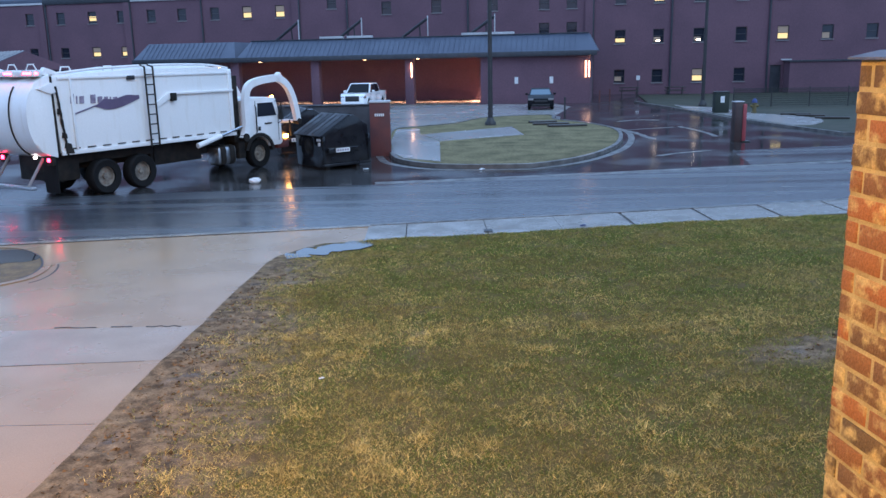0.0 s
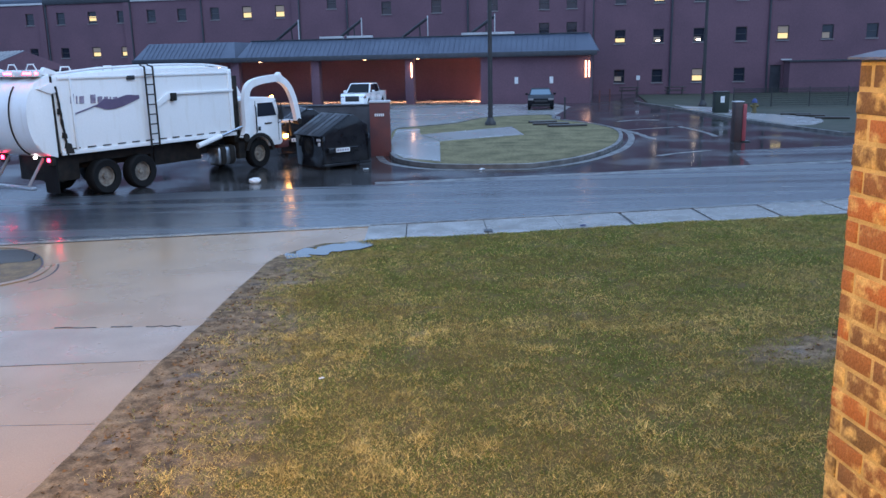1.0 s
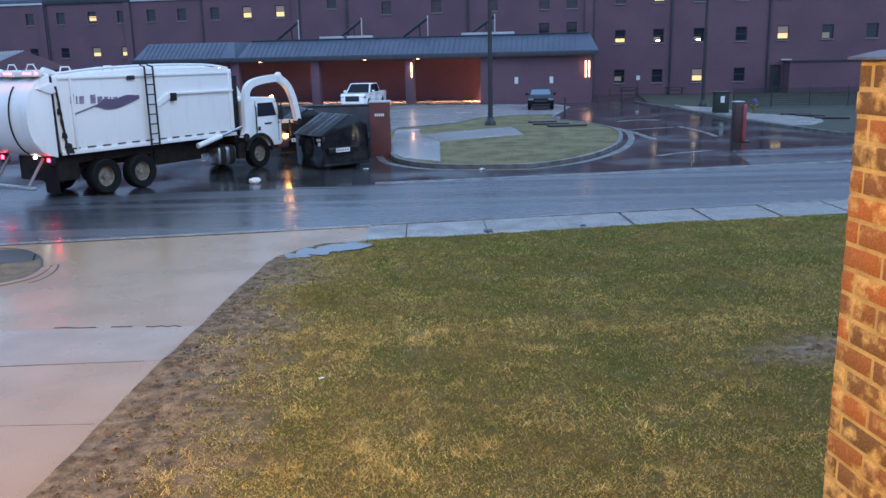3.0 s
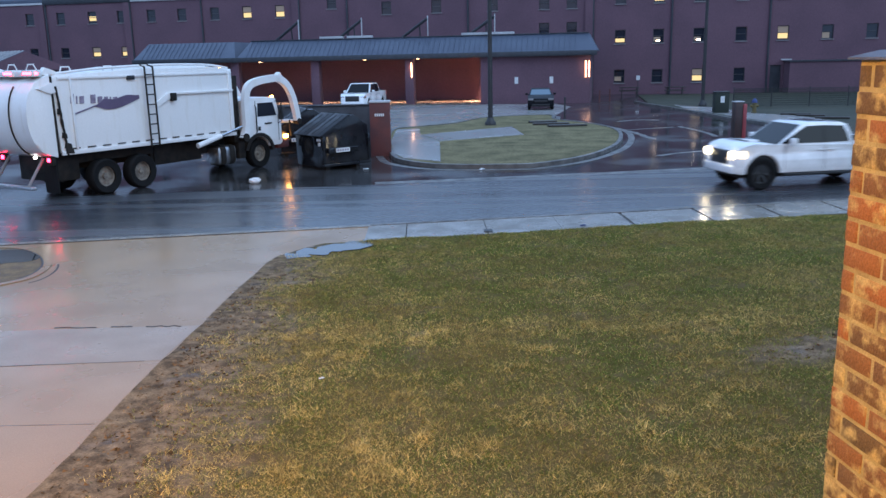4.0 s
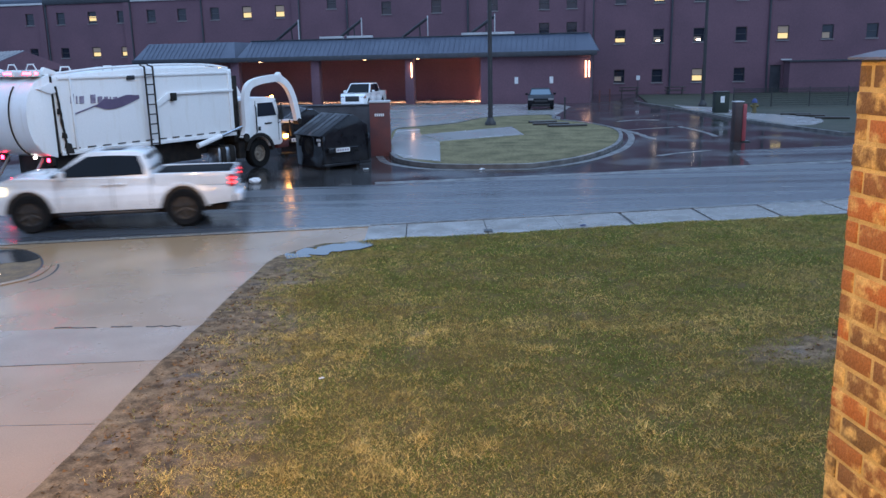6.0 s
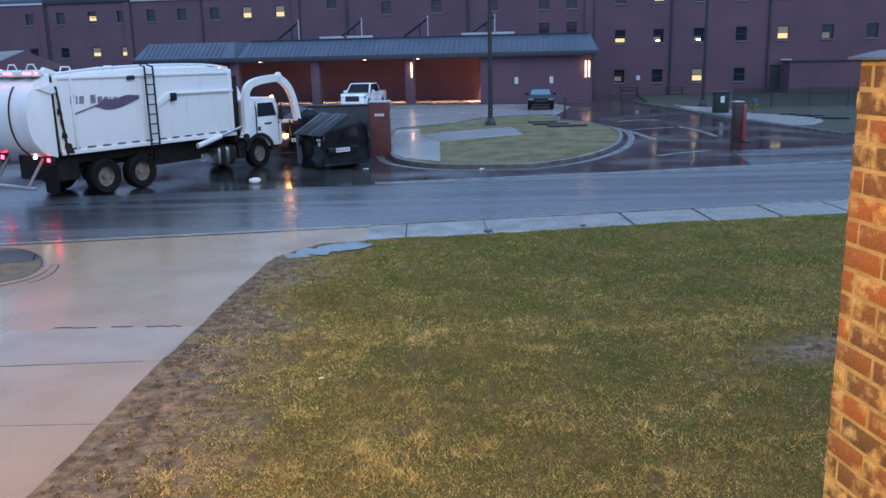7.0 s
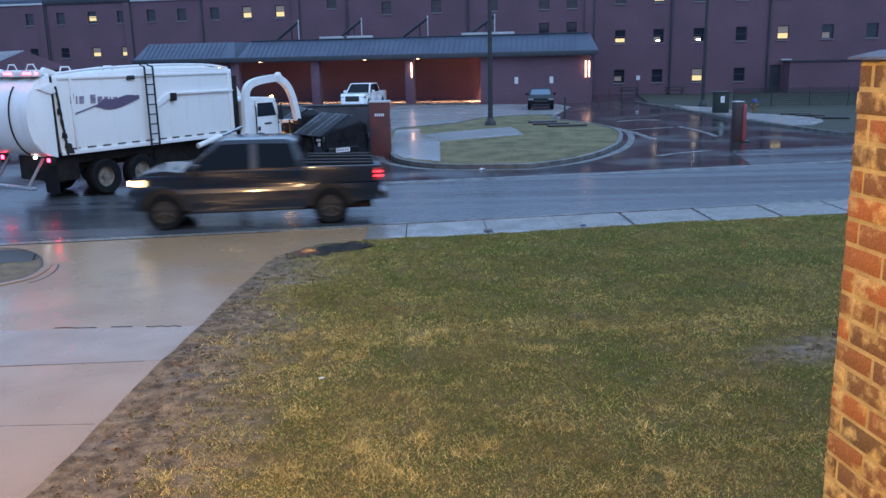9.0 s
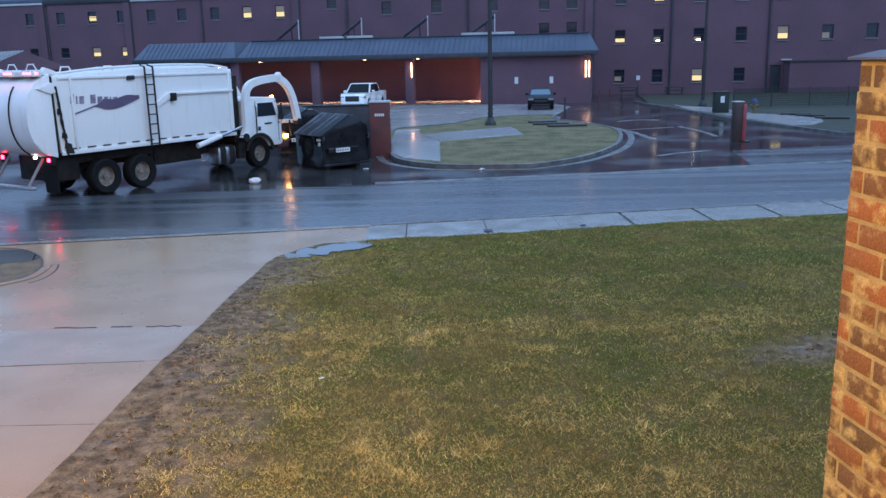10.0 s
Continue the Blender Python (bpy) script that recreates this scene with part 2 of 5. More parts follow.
# ---- mesh helpers ----
def link_mesh(name, bm, mat, smooth=40):
    bmesh.ops.recalc_face_normals(bm, faces=bm.faces)
    me = bpy.data.meshes.new(name)
    bm.to_mesh(me)
    bm.free()
    me.materials.append(mat)
    if smooth:
        me.shade_smooth()
        me.set_sharp_from_angle(angle=radians(smooth))
    return new(name, me)


def part(name, bm, mat, parent, label="", at=None):
    ob = link_mesh(name, bm, mat)
    if parent is not None:
        ob.parent = parent
    if at is not None:
        ob.matrix_basis = at
    if label:
        tagged(ob, label)
    return ob


def thing(name, m, label, category, group="", kind=""):
    ob = new(name)
    ob.empty_display_size = 0.2
    ob.matrix_basis = m
    return tagged(ob, label, category, group, kind)


def add_box(bm, x0, x1, y0, y1, z0, z1, bevel=0.0, m=None):
    r = bmesh.ops.create_cube(bm, size=1)
    vs = r["verts"]
    bmesh.ops.scale(bm, vec=(abs(x1 - x0), abs(y1 - y0), abs(z1 - z0)), verts=vs)
    bmesh.ops.translate(bm, vec=((x0 + x1) / 2, (y0 + y1) / 2, (z0 + z1) / 2), verts=vs)
    if bevel:
        es = list({e for v in vs for e in v.link_edges})
        r = bmesh.ops.bevel(bm, geom=es, offset=bevel, segments=2, profile=0.5, affect="EDGES")
        vs = list({v for f in r["faces"] for v in f.verts} | {v for v in vs if v.is_valid})
    if m is not None:
        bmesh.ops.transform(bm, matrix=m, verts=vs)
    return bm


def box(x0, x1, y0, y1, z0, z1, bevel=0.0, m=None):
    return add_box(bmesh.new(), x0, x1, y0, y1, z0, z1, bevel, m)


def add_rod(bm, a, b, r, r2=None, seg=12):
    a, b = Vector(a), Vector(b)
    d = b - a
    m = Matrix.Translation((a + b) / 2) @ d.to_track_quat("Z", "Y").to_matrix().to_4x4()
    bmesh.ops.create_cone(bm, cap_ends=True, segments=seg, radius1=r, radius2=r if r2 is None else r2, depth=d.length, matrix=m)
    return bm


def rod(a, b, r, r2=None, seg=12):
    return add_rod(bmesh.new(), a, b, r, r2, seg)


def prism(profile, y0, y1, bevel=0.0, taper=None):
    """A side outline (x, z) pushed out from y0 to y1."""
    bm = bmesh.new()
    va = [bm.verts.new((x, y0, z)) for x, z in profile]
    vb = [bm.verts.new((x, y1, z)) for x, z in profile]
    fa, fb = bm.faces.new(va), bm.faces.new(vb)
    k = len(profile)
    for i in range(k):
        bm.faces.new((va[i], va[(i + 1) % k], vb[(i + 1) % k], vb[i]))
    if taper:
        zc, top, amount = taper
        mid = (y0 + y1) / 2
        for v in bm.verts:
            if v.co.z > zc:
                v.co.y = mid + (v.co.y - mid) * (1 - amount * min(1, (v.co.z - zc) / (top - zc)))
    if bevel:
        es = list(set(fa.edges) | set(fb.edges))
        bmesh.ops.bevel(bm, geom=es, offset=bevel, segments=2, profile=0.6, affect="EDGES", clamp_overlap=True)
    return bm


def sheet(points, z0, z1):
    """A flat slab over an outline on the ground."""
    bm = bmesh.new()
    lo = [bm.verts.new((x, y, z0)) for x, y in points]
    hi = [bm.verts.new((x, y, z1)) for x, y in points]
    bm.faces.new(hi)
    bm.faces.new(lo[::-1])
    k = len(points)
    for i in range(k):
        bm.faces.new((lo[i], lo[(i + 1) % k], hi[(i + 1) % k], hi[i]))
    return bm


def ribbon(line, width, z0, z1):
    """A strip of even width along a line on the ground (a kerb)."""
    bm = bmesh.new()
    rows = []
    for i, (x, y) in enumerate(line):
        ax, ay = line[max(i - 1, 0)]
        bx, by = line[min(i + 1, len(line) - 1)]
        d = math.hypot(bx - ax, by - ay)
        nx, ny = -(by - ay) / d * width / 2, (bx - ax) / d * width / 2
        rows.append([bm.verts.new(p) for p in ((x - nx, y - ny, z0), (x - nx, y - ny, z1), (x + nx, y + ny, z1), (x + nx, y + ny, z0))])
    for a, b in zip(rows, rows[1:]):
        for i in range(3):
            bm.faces.new((a[i], b[i], b[i + 1], a[i + 1]))
    bm.faces.new(rows[0])
    bm.faces.new(rows[-1][::-1])
    return bm


def tube(line, r, seg=8, square=None):
    """A bent bar through the points given, round or (half width, half depth) square."""
    bm = bmesh.new()
    rings = []
    pts = [Vector(p) for p in line]
    for i, p in enumerate(pts):
        d = (pts[min(i + 1, len(pts) - 1)] - pts[max(i - 1, 0)]).normalized()
        side = Vector((0, 1, 0)) if abs(d.y) < 0.9 else Vector((1, 0, 0))
        up = d.cross(side).normalized()
        side = up.cross(d).normalized()
        if square:
            a, b = square
            ring = [p + side * sx * a + up * sz * b for sx, sz in ((1, 1), (-1, 1), (-1, -1), (1, -1))]
        else:
            ring = [p + (side * math.cos(t) + up * math.sin(t)) * r for t in [2 * math.pi * k / seg for k in range(seg)]]
        rings.append([bm.verts.new(c) for c in ring])
    for a, b in zip(rings, rings[1:]):
        k = len(a)
        for i in range(k):
            bm.faces.new((a[i], a[(i + 1) % k], b[(i + 1) % k], b[i]))
    bm.faces.new(rings[0])
    bm.faces.new(rings[-1])
    return bm


def smooth_line(points, steps=6):
    """A rounded line through the points given (Catmull-Rom)."""
    out = []
    p = [Vector(points[0])] + [Vector(q) for q in points] + [Vector(points[-1])]
    for i in range(1, len(p) - 2):
        for s in range(steps):
            t = s / steps
            a, b, c, d = p[i - 1], p[i], p[i + 1], p[i + 2]
            out.append(0.5 * (2 * b + (c - a) * t + (2 * a - 5 * b + 4 * c - d) * t * t + (3 * b - a - 3 * c + d) * t ** 3))
    out.append(p[-2])
    return [tuple(v) for v in out]


def ragged(line, amount, seed):
    """Frays an outline."""
    return [(x + amount * noise.noise((x * 5, y * 5, seed)), y + amount * noise.noise((x * 5, y * 5, seed + 4))) for x, y in line]


# ---- ground, road, driveway ----
def near_edge(x):
    """The road's near edge."""
    if x < -12:
        return near_edge(-12) + 0.146 * (x + 12)
    if x > 20:
        return near_edge(20) + 0.25 * (x - 20)
    return 18.65 + 0.166 * x + 0.0009 * x * x


def far_edge(x):
    if x < -4:
        return far_edge(-4) + 0.13 * (x + 4)
    if x > 20:
        return far_edge(20) + 0.25 * (x - 20)
    return 24.95 + 0.145 * x + 0.0036 * x * x


def lawn_edge(x):
    return near_edge(x) - 1.75


ground = part("ground", sheet([(-400, -60), (400, -60), (400, 900), (-400, 900)], -0.5, -0.06), FARGROUND, None)
tagged(ground, "damp dull ground that runs to the horizon", "ground", kind="structure")

xs = [-90, -60, -40, -30, -24, -18, -15, -12, -10, -8, -6, -4, -2, 0, 2, 4, 6, 8, 10, 12, 14, 17, 20, 30, 45, 70, 110, 170]
road = part("road", sheet([(x, near_edge(x)) for x in xs] + [(x, far_edge(x)) for x in xs[::-1]], -0.3, 0.0), ASPHALT, None)
tagged(road, "wet grey asphalt road mirroring the dusk sky", "road", kind="structure")
lot = part("parking_lot", sheet([(x, far_edge(x) + 0.005) for x in xs if -40 <= x <= 46] + [(60, 76), (20, 82), (-60, 97), (-60, 20)], -0.3, -0.004), LOT, None)
tagged(lot, "dark wet asphalt of the car park with puddles", "car park", kind="structure")

# puddle glints, laid as strips of paler colour on the asphalt
for line, wide in (([(8.2, 41.2), (9.1, 40.8), (9.3, 36.6)], 0.3), ([(7.9, 30.3), (8.5, 30.9), (10.2, 31.8)], 0.22), ([(7.3, 41.2), (9.4, 41.6), (11.9, 42.6)], 0.2), ([(9.9, 46.9), (11.1, 47.8), (12.3, 47.4)], 0.35), ([(12.2, 42.9), (12.4, 39.5), (12.2, 37.2)], 0.25)):
    part("glint_strip", ribbon(ragged([p[:2] for p in smooth_line([(x, y, 0) for x, y in line], 8)], 0.12, 1), wide, -0.1, 0.003), KERB, lot, "dull grey strip standing in for puddle glints on asphalt")
gutter = part("gutter", ribbon([(x, far_edge(x) + 0.25) for x in xs if x >= -3], 0.5, -0.25, 0.004), KERB, None)
tagged(gutter, "wet concrete gutter strip along the road", "gutter", kind="structure")

flare = smooth_line([(-3.26, 14.4), (-3.2, 15.0), (-3.02, 15.5), (-2.7, 16.05), (-2.2, 16.45), (-1.6, lawn_edge(-1.6))], 5)
drive_right = [(-3.85, 0.0), (-3.7, 4.0), (-3.56, 6.5), (-3.52, 8.9), (-3.38, 11.7)] + flare
drive_left = [(-8.9, 0.0), (-8.2, 6.5), (-7.7, 12.0)] + smooth_line([(-7.5, 13.7), (-7.18, 14.2), (-7.3, 15.1), (-7.9, 16.1), (-8.8, 16.75), (-10.2, near_edge(-10.2) - 0.35)], 5)
drive = part("driveway", sheet(drive_right + [(-1.6, near_edge(-1.6) - 0.004), (-4, near_edge(-4) - 0.004), (-7, near_edge(-7) - 0.004), (-10.2, near_edge(-10.2) - 0.004)] + drive_left[::-1], -0.3, 0.012), CONCRETE, None)
tagged(drive, "wet pinkish concrete driveway with worn slabs", "driveway", kind="structure")
patch = part("slab", sheet([(-8.0, 9.62), (-3.55, 9.86), (-3.44, 11.25), (-5.6, 11.22), (-7.72, 10.98)], 0.0, 0.0135), PATCH, drive, "smooth grey slab under standing water")
part("joint", ribbon([(-8.0 + 0.25 * i, 9.62 + 0.0135 * i + 0.03 * noise.noise((i * 0.7, 0, 3))) for i in range(18)], 0.016, 0.0, 0.0165), KERB, drive)
for row in (4.6, 8.0):
    part("joint", box(-8.4, -3.62, row - 0.004, row + 0.004, 0.0, 0.0145), KERB, drive)
part("joint", box(-5.7, -5.692, 0, 9.6, 0.0, 0.0145), KERB, drive)

lip = [(-12 + 0.65 * i, near_edge(-12 + 0.65 * i) - 0.14) for i in range(17)]
part("lip", ribbon(lip, 0.2, -0.1, 0.028), WALK, drive, "pale worn lip between driveway and road")
part("joint", ribbon([(x, y - 0.115) for x, y in lip if x < -3.2], 0.03, -0.1, 0.02), SEAM, drive)
crack_rng = random.Random(12)
crack = [(-5.5 + 0.1 * i, 11.27 + 0.05 * (crack_rng.random() - 0.5) - 0.002 * i) for i in range(19)]
for a, b in ((0, 7), (8, 12), (13, 19)):
    part("crack", ribbon(crack[a:b], 0.022, 0.0, 0.0195), SEAM, drive, "ragged dark crack at the slab's edge")
verge = part("verge", sheet([(-60, 0), (-9.05, 0)] + [(x - 0.12, y) for x, y in drive_left[1:]] + [(-10.4, near_edge(-10.4) - 0.35), (-60, near_edge(-60) - 0.3)], -0.3, 0.02), EARTH, None)
tagged(verge, "muddy grass verge beside the driveway", "verge", kind="structure")
verge_kerb = part("verge_kerb", ribbon([(x - 0.05, y) for x, y in drive_left], 0.14, -0.2, 0.03), CONCRETE, None)
tagged(verge_kerb, "worn rounded concrete kerb of the verge", "kerb", kind="structure")

for outline, seed in (([(-9.6, 16.45), (-8.6, 16.5), (-8.0, 16.1), (-7.75, 15.6), (-8.1, 15.3), (-8.8, 15.2), (-9.6, 15.5)], 2), ([(-9.2, 14.9), (-8.3, 14.85), (-7.85, 14.35), (-7.75, 13.8), (-8.4, 13.4), (-9.2, 13.5)], 6)):
    line = smooth_line(outline + outline[:1], 5)[:-1]
    line = [(x + 0.1 * noise.noise((x * 5, y * 5, seed)), y + 0.1 * noise.noise((x * 5, y * 5, seed + 4))) for x, y in line]
    tagged(part("puddle", sheet(line, 0.0, 0.024), WATER, None, "shallow rain puddle on the muddy verge"), category="puddle", kind="structure")
part("joint", ribbon([(x - 0.14, y) for x, y in drive_left if 13.5 < y < 16.6], 0.05, -0.1, 0.027), SEAM, verge_kerb, "dark wet joint")
part("joint", ribbon([(x + 0.2, y - 0.12) for x, y in drive_left if 13.9 < y < 15.4], 0.035, -0.1, 0.0145), SEAM, verge_kerb, "dark wet joint")

# pavement slabs along the road
pavement = part("pavement", sheet([(x, near_edge(x) - 0.16) for x in xs if x >= -1] + [(x, lawn_edge(x)) for x in xs[::-1] if x >= -1], -0.3, 0.004), SEAM, None)
tagged(pavement, "wet concrete pavement slabs between road and lawn", "pavement", kind="structure")
rs = random.Random(4)
joints = [-1.64, -0.8, 0.92, 2.52, 4.08, 5.88, 7.53] + [9.2 + 1.67 * i for i in range(8)]
for i, (x, x_end) in enumerate(zip(joints, joints[1:])):
    g = (0.008, 0.02, 0.014, 0.01, 0.075, 0.07, 0.06)[min(i, 6)]
    a, b = x + g, x_end
    lift = 0.022 + 0.01 * rs.random()
    part("slab", sheet([(a, near_edge(a) - 0.17), (a + 0.03, lawn_edge(a)), (b + 0.03, lawn_edge(b)), (b, near_edge(b) - 0.17)], -0.1, lift), WALK, pavement)
kerb_line = [(-1.6 + 0.6 * i, near_edge(-1.6 + 0.6 * i) - 0.09) for i in range(60)]
near_kerb = part("kerb", ribbon(kerb_line, 0.16, -0.25, 0.035), KERB, None)
tagged(near_kerb, "low worn concrete kerb of the road", "kerb", kind="structure")
grate = part("drain_cover", box(-0.09, 0.09, -0.13, 0.13, 0, 0.012, 0.003), PLASTIC, None, "small dark iron drain cover set in pavement", pose(0.97, 17.35, 0.03))
tagged(grate, category="drain cover")


def lawn_height(x, y):
    h = 0.05 + 0.035 * noise.noise((x * 0.5, y * 0.5, 0)) + 0.02 * noise.noise((x * 2.1, y * 2.1, 3))
    wet = max(0.0, 1 - math.hypot((x + 2.2) / 1.3, (y - 15.9) / 1.0))
    return h * (1 - min(1, wet * 2)) + 0.012 * min(1, wet * 2)


def mud(x, y):
    """1 on the bare muddy strip beside the driveway and on the worn patch, 0 on grass."""
    edge = max(0.0, 1 - (x + 3.4) / (1.8 + 0.8 * noise.noise((0, y * 0.6, 7)) + 0.1 * (10 - min(y, 10))))
    worn = max(0.0, 1 - math.hypot((x - 4.6) / 1.5, (y - 9.75 - 0.35 * (x - 4.6)) / 0.7))
    return min(1, edge * 1.1 + worn * 1.0 + 0.3 * noise.noise((x * 1.3, y * 1.3, 5)) + 0.25 * noise.noise((x * 4.5, y * 4.5, 8)))


def drive_x(y):
    pts = drive_right
    for (xa, ya), (xb, yb) in zip(pts, pts[1:]):
        if ya <= y <= yb:
            return xa + (xb - xa) * (y - ya) / (yb - ya)
    return pts[-1][0]


def lawn_mesh():
    bm = bmesh.new()
    nu, nv = 150, 240
    grid = []
    for j in range(nv + 1):
        row = []
        for i in range(nu + 1):
            fx = (i / nu) ** 1.7
            x = -3.5 + fx * 23.5
            y1 = lawn_edge(x)
            y = -3 + (y1 + 3) * j / nv
            xl = drive_x(min(max(y, 0.0), 16.9))
            x = xl + (20 - xl) * fx
            y = -3 + (lawn_edge(x) + 3) * j / nv
            k = max(0, mud(x, y)) * min(1, max(0, (x - xl) / 0.35))
            z = lawn_height(x, y) + k * (0.03 * noise.noise((x * 4, y * 4, 1)) + 0.03 * noise.noise((x * 10, y * 10, 2)))
            if i == 0 or j == nv:
                z = 0.016
            row.append(bm.verts.new((x, y, z)))
        grid.append(row)
    for j in range(nv):
        for i in range(nu):
            bm.faces.new((grid[j][i], grid[j][i + 1], grid[j + 1][i + 1], grid[j + 1][i]))
    return bm


lawn = part("lawn", lawn_mesh(), THATCH, None)
bare = lawn.data.attributes.new("bare", "FLOAT", "POINT")
bare.data.foreach_set("value", [min(1, max(0, 1.6 * mud(v.co.x, v.co.y) - 0.1)) for v in lawn.data.vertices])
tagged(lawn, "uneven front lawn of wet earth with worn patches", "lawn", kind="structure")



def grass_mesh(name, count, x0, x1, y0, y1, keep, height, mat, seed=3, thick=1.0):
    rng = np.random.default_rng(seed)
    verts = np.zeros((count * 3, 3), dtype=np.float32)
    k = 0
    while k < count:
        # denser close to the house, as blades are seen larger there
        y = y0 + (y1 - y0) * rng.random() ** 1.25
        x = x0 + (x1 - x0) * rng.random()
        if not keep(x, y):
            continue
        z = lawn_height(x, y) - 0.004
        a = rng.random() * 6.283
        lean = 0.6 + 1.6 * rng.random()
        h = height * (0.4 + 0.9 * rng.random())
        w = thick * (0.0035 + 0.003 * rng.random() + y * 0.0002)
        ca, sa = math.cos(a), math.sin(a)
        b = rng.random() * 6.283
        verts[3 * k] = (x - w * ca, y - w * sa, z)
        verts[3 * k + 1] = (x + w * ca, y + w * sa, z)
        verts[3 * k + 2] = (x + h * lean * math.cos(b), y + h * lean * math.sin(b), z + h)
        k += 1
    me = bpy.data.meshes.new(name)
    me.vertices.add(count * 3)
    me.vertices.foreach_set("co", verts.ravel())
    me.loops.add(count * 3)
    me.loops.foreach_set("vertex_index", np.arange(count * 3, dtype=np.int32))
    me.polygons.add(count)
    me.polygons.foreach_set("loop_start", np.arange(0, count * 3, 3, dtype=np.int32))
    me.update(calc_edges=True)
    me.materials.append(mat)
    return new(name, me)


def grass_here(x, y):
    if y > lawn_edge(x) - 0.03 + 0.06 * noise.noise((x * 3, 0, 0)) or x < drive_x(min(max(y, 0), 16.9)) + 0.05:
        return False
    if abs(x) > 0.56 * y + 1.2:
        return False
    if noise.noise((x * 3.1, y * 3.1, 21)) + 0.5 * noise.noise((x * 8, y * 8, 2)) < -0.62 + 0.5 * (random.random() - 0.5):
        return False
    return random.random() > 1.15 * mud(x, y) - 0.06


def dryness(x, y):
    """1 where the grass has turned to straw: close to the house, beside the driveway and in blotches."""
    near = min(1, max(0, (9.6 - y) / 3.5))
    beside = min(1, max(0, (0.3 - x) / 3.0))
    band = math.exp(-((y - 10.6 - 0.05 * x) / 0.5) ** 2)
    blot = noise.noise((x * 0.8, y * 0.8, 11)) + 0.6 * noise.noise((x * 2.4, y * 2.4, 4))
    far = min(1, max(0, (x - 3.6) / 3.0))
    return min(0.92, max(0.1, 0.12 + 0.35 * near + 0.3 * beside + 0.4 * band * (1 - far) + 0.14 * far + 0.36 * blot))


def green_here(x, y):
    return grass_here(x, y) and random.random() > dryness(x, y)


def dry_here(x, y):
    return grass_here(x, y) and random.random() < dryness(x, y)


def litter_here(x, y):
    return x > drive_x(min(max(y, 0), 16.9)) + 0.08 and y < 14 and random.random() < mud(x, y) - 0.15


def tuft_here(x, y):
    return y < 11 and noise.noise((x * 2.3, y * 2.3, 31)) + 0.4 * noise.noise((x * 6, y * 6, 5)) > 0.3 and dry_here(x, y)


edge_line = [(x + 0.02, y) for x, y in drive_right if y > 3]
part("edge_gap", ribbon(edge_line, 0.05, -0.05, 0.02), SEAM, drive, "dark muddy gap along the slab edge")
tufts = grass_mesh("straw_tufts", 13000, -3.6, 8, 5.4, 11, tuft_here, 0.05, STRAW, 8, 0.55)
tagged(tufts, "longer tufts of pale dead grass on lawn", "grass", kind="stuff")
grass = grass_mesh("grass", 300000, -3.6, 10.5, 5.4, 18.3, green_here, 0.026, BLADE, 3, 0.6)
tagged(grass, "short green winter grass, patchy and wet", "grass", kind="stuff")
dry_grass = grass_mesh("dry_grass", 230000, -3.6, 10.5, 5.4, 18.3, dry_here, 0.026, STRAW, 5, 0.5)
tagged(dry_grass, "dry straw-coloured grass in patches on lawn", "grass", kind="stuff")
litter = grass_mesh("leaf_litter", 1500, -3.6, 6, 5.4, 14, litter_here, 0.02, LEAF, 6, 4.0)
tagged(litter, "brown leaf litter trodden into wet mud", "leaf litter", kind="stuff")

puddle = part("puddle", sheet(ragged(smooth_line([(-3.0, 15.05), (-2.6, 15.3), (-2.1, 15.6), (-1.5, 15.98), (-1.0, 16.4), (-1.2, 16.7), (-1.95, 16.52), (-2.6, 15.95), (-2.95, 15.4), (-3.0, 15.05)], 6)[:-1], 0.28, 3), 0.0, 0.036),
              WATER, None)
tagged(puddle, "shallow rain puddle on the lawn's corner", "puddle", kind="structure")

# ---- planted island of the car park ----
isl = smooth_line([(-1.9, 32.2), (-1.5, 30.2), (-0.5, 28.7), (0.6, 28.1), (2.0, 27.9), (3.3, 28.1), (5.2, 30.0), (7.0, 33.6), (8.2, 38.2), (8.5, 41.8), (7.8, 45.5), (6.6, 48.5), (6.8, 52.0), (4.6, 52.0), (2.4, 50.6), (0.8, 47.0), (-1.0, 45.2), (-2.4, 43.5), (-2.3, 37.0), (-1.9, 32.2)], 5)[:-1]
island = part("island", sheet(isl, -0.2, 0.1), ISLANDGRASS, None)
tagged(island, "kerbed island of pale short grass in car park", "island", kind="structure")
part("kerb", ribbon(isl + isl[:1], 0.17, -0.2, 0.13), KERB, island, "wet concrete kerb")
isl_out = [(x + (x - 3.0) * 0.09, y + (y - 39.0) * 0.035) for x, y in isl]
part("gutter", ribbon(isl_out + isl_out[:1], 0.28, -0.2, 0.002), KERB, island, "wet concrete gutter round the island")
part("pad", sheet([(-1.8, 32.0), (-1.35, 30.4), (-0.02, 29.2), (-0.05, 36.4), (-0.95, 40.0), (-1.1, 43.6), (-2.25, 43.4), (-2.2, 37)], 0.0, 0.115), BAYS, island, "wet concrete pad")
part("path", sheet([(-0.9, 40.0), (-0.03, 36.6), (3.85, 38.9), (3.7, 43.6)], 0.0, 0.118), BAYS, island, "wet concrete path")
for i, (a, b, c, d) in enumerate(((6.1, 46.1, 1.5, 12), (6.35, 44.6, 1.9, 4), (7.0, 43.2, 2.0, 8))):
    tagged(part("timber_beam", box(-c / 2, c / 2, -0.22, 0.22, 0, 0.1, 0.015), TIMBER, None, "wet dark timber lying on the island's grass", pose(a - 0.5, b, 0.1, 0, 0, d)), category="timber", group="timbers on the island")
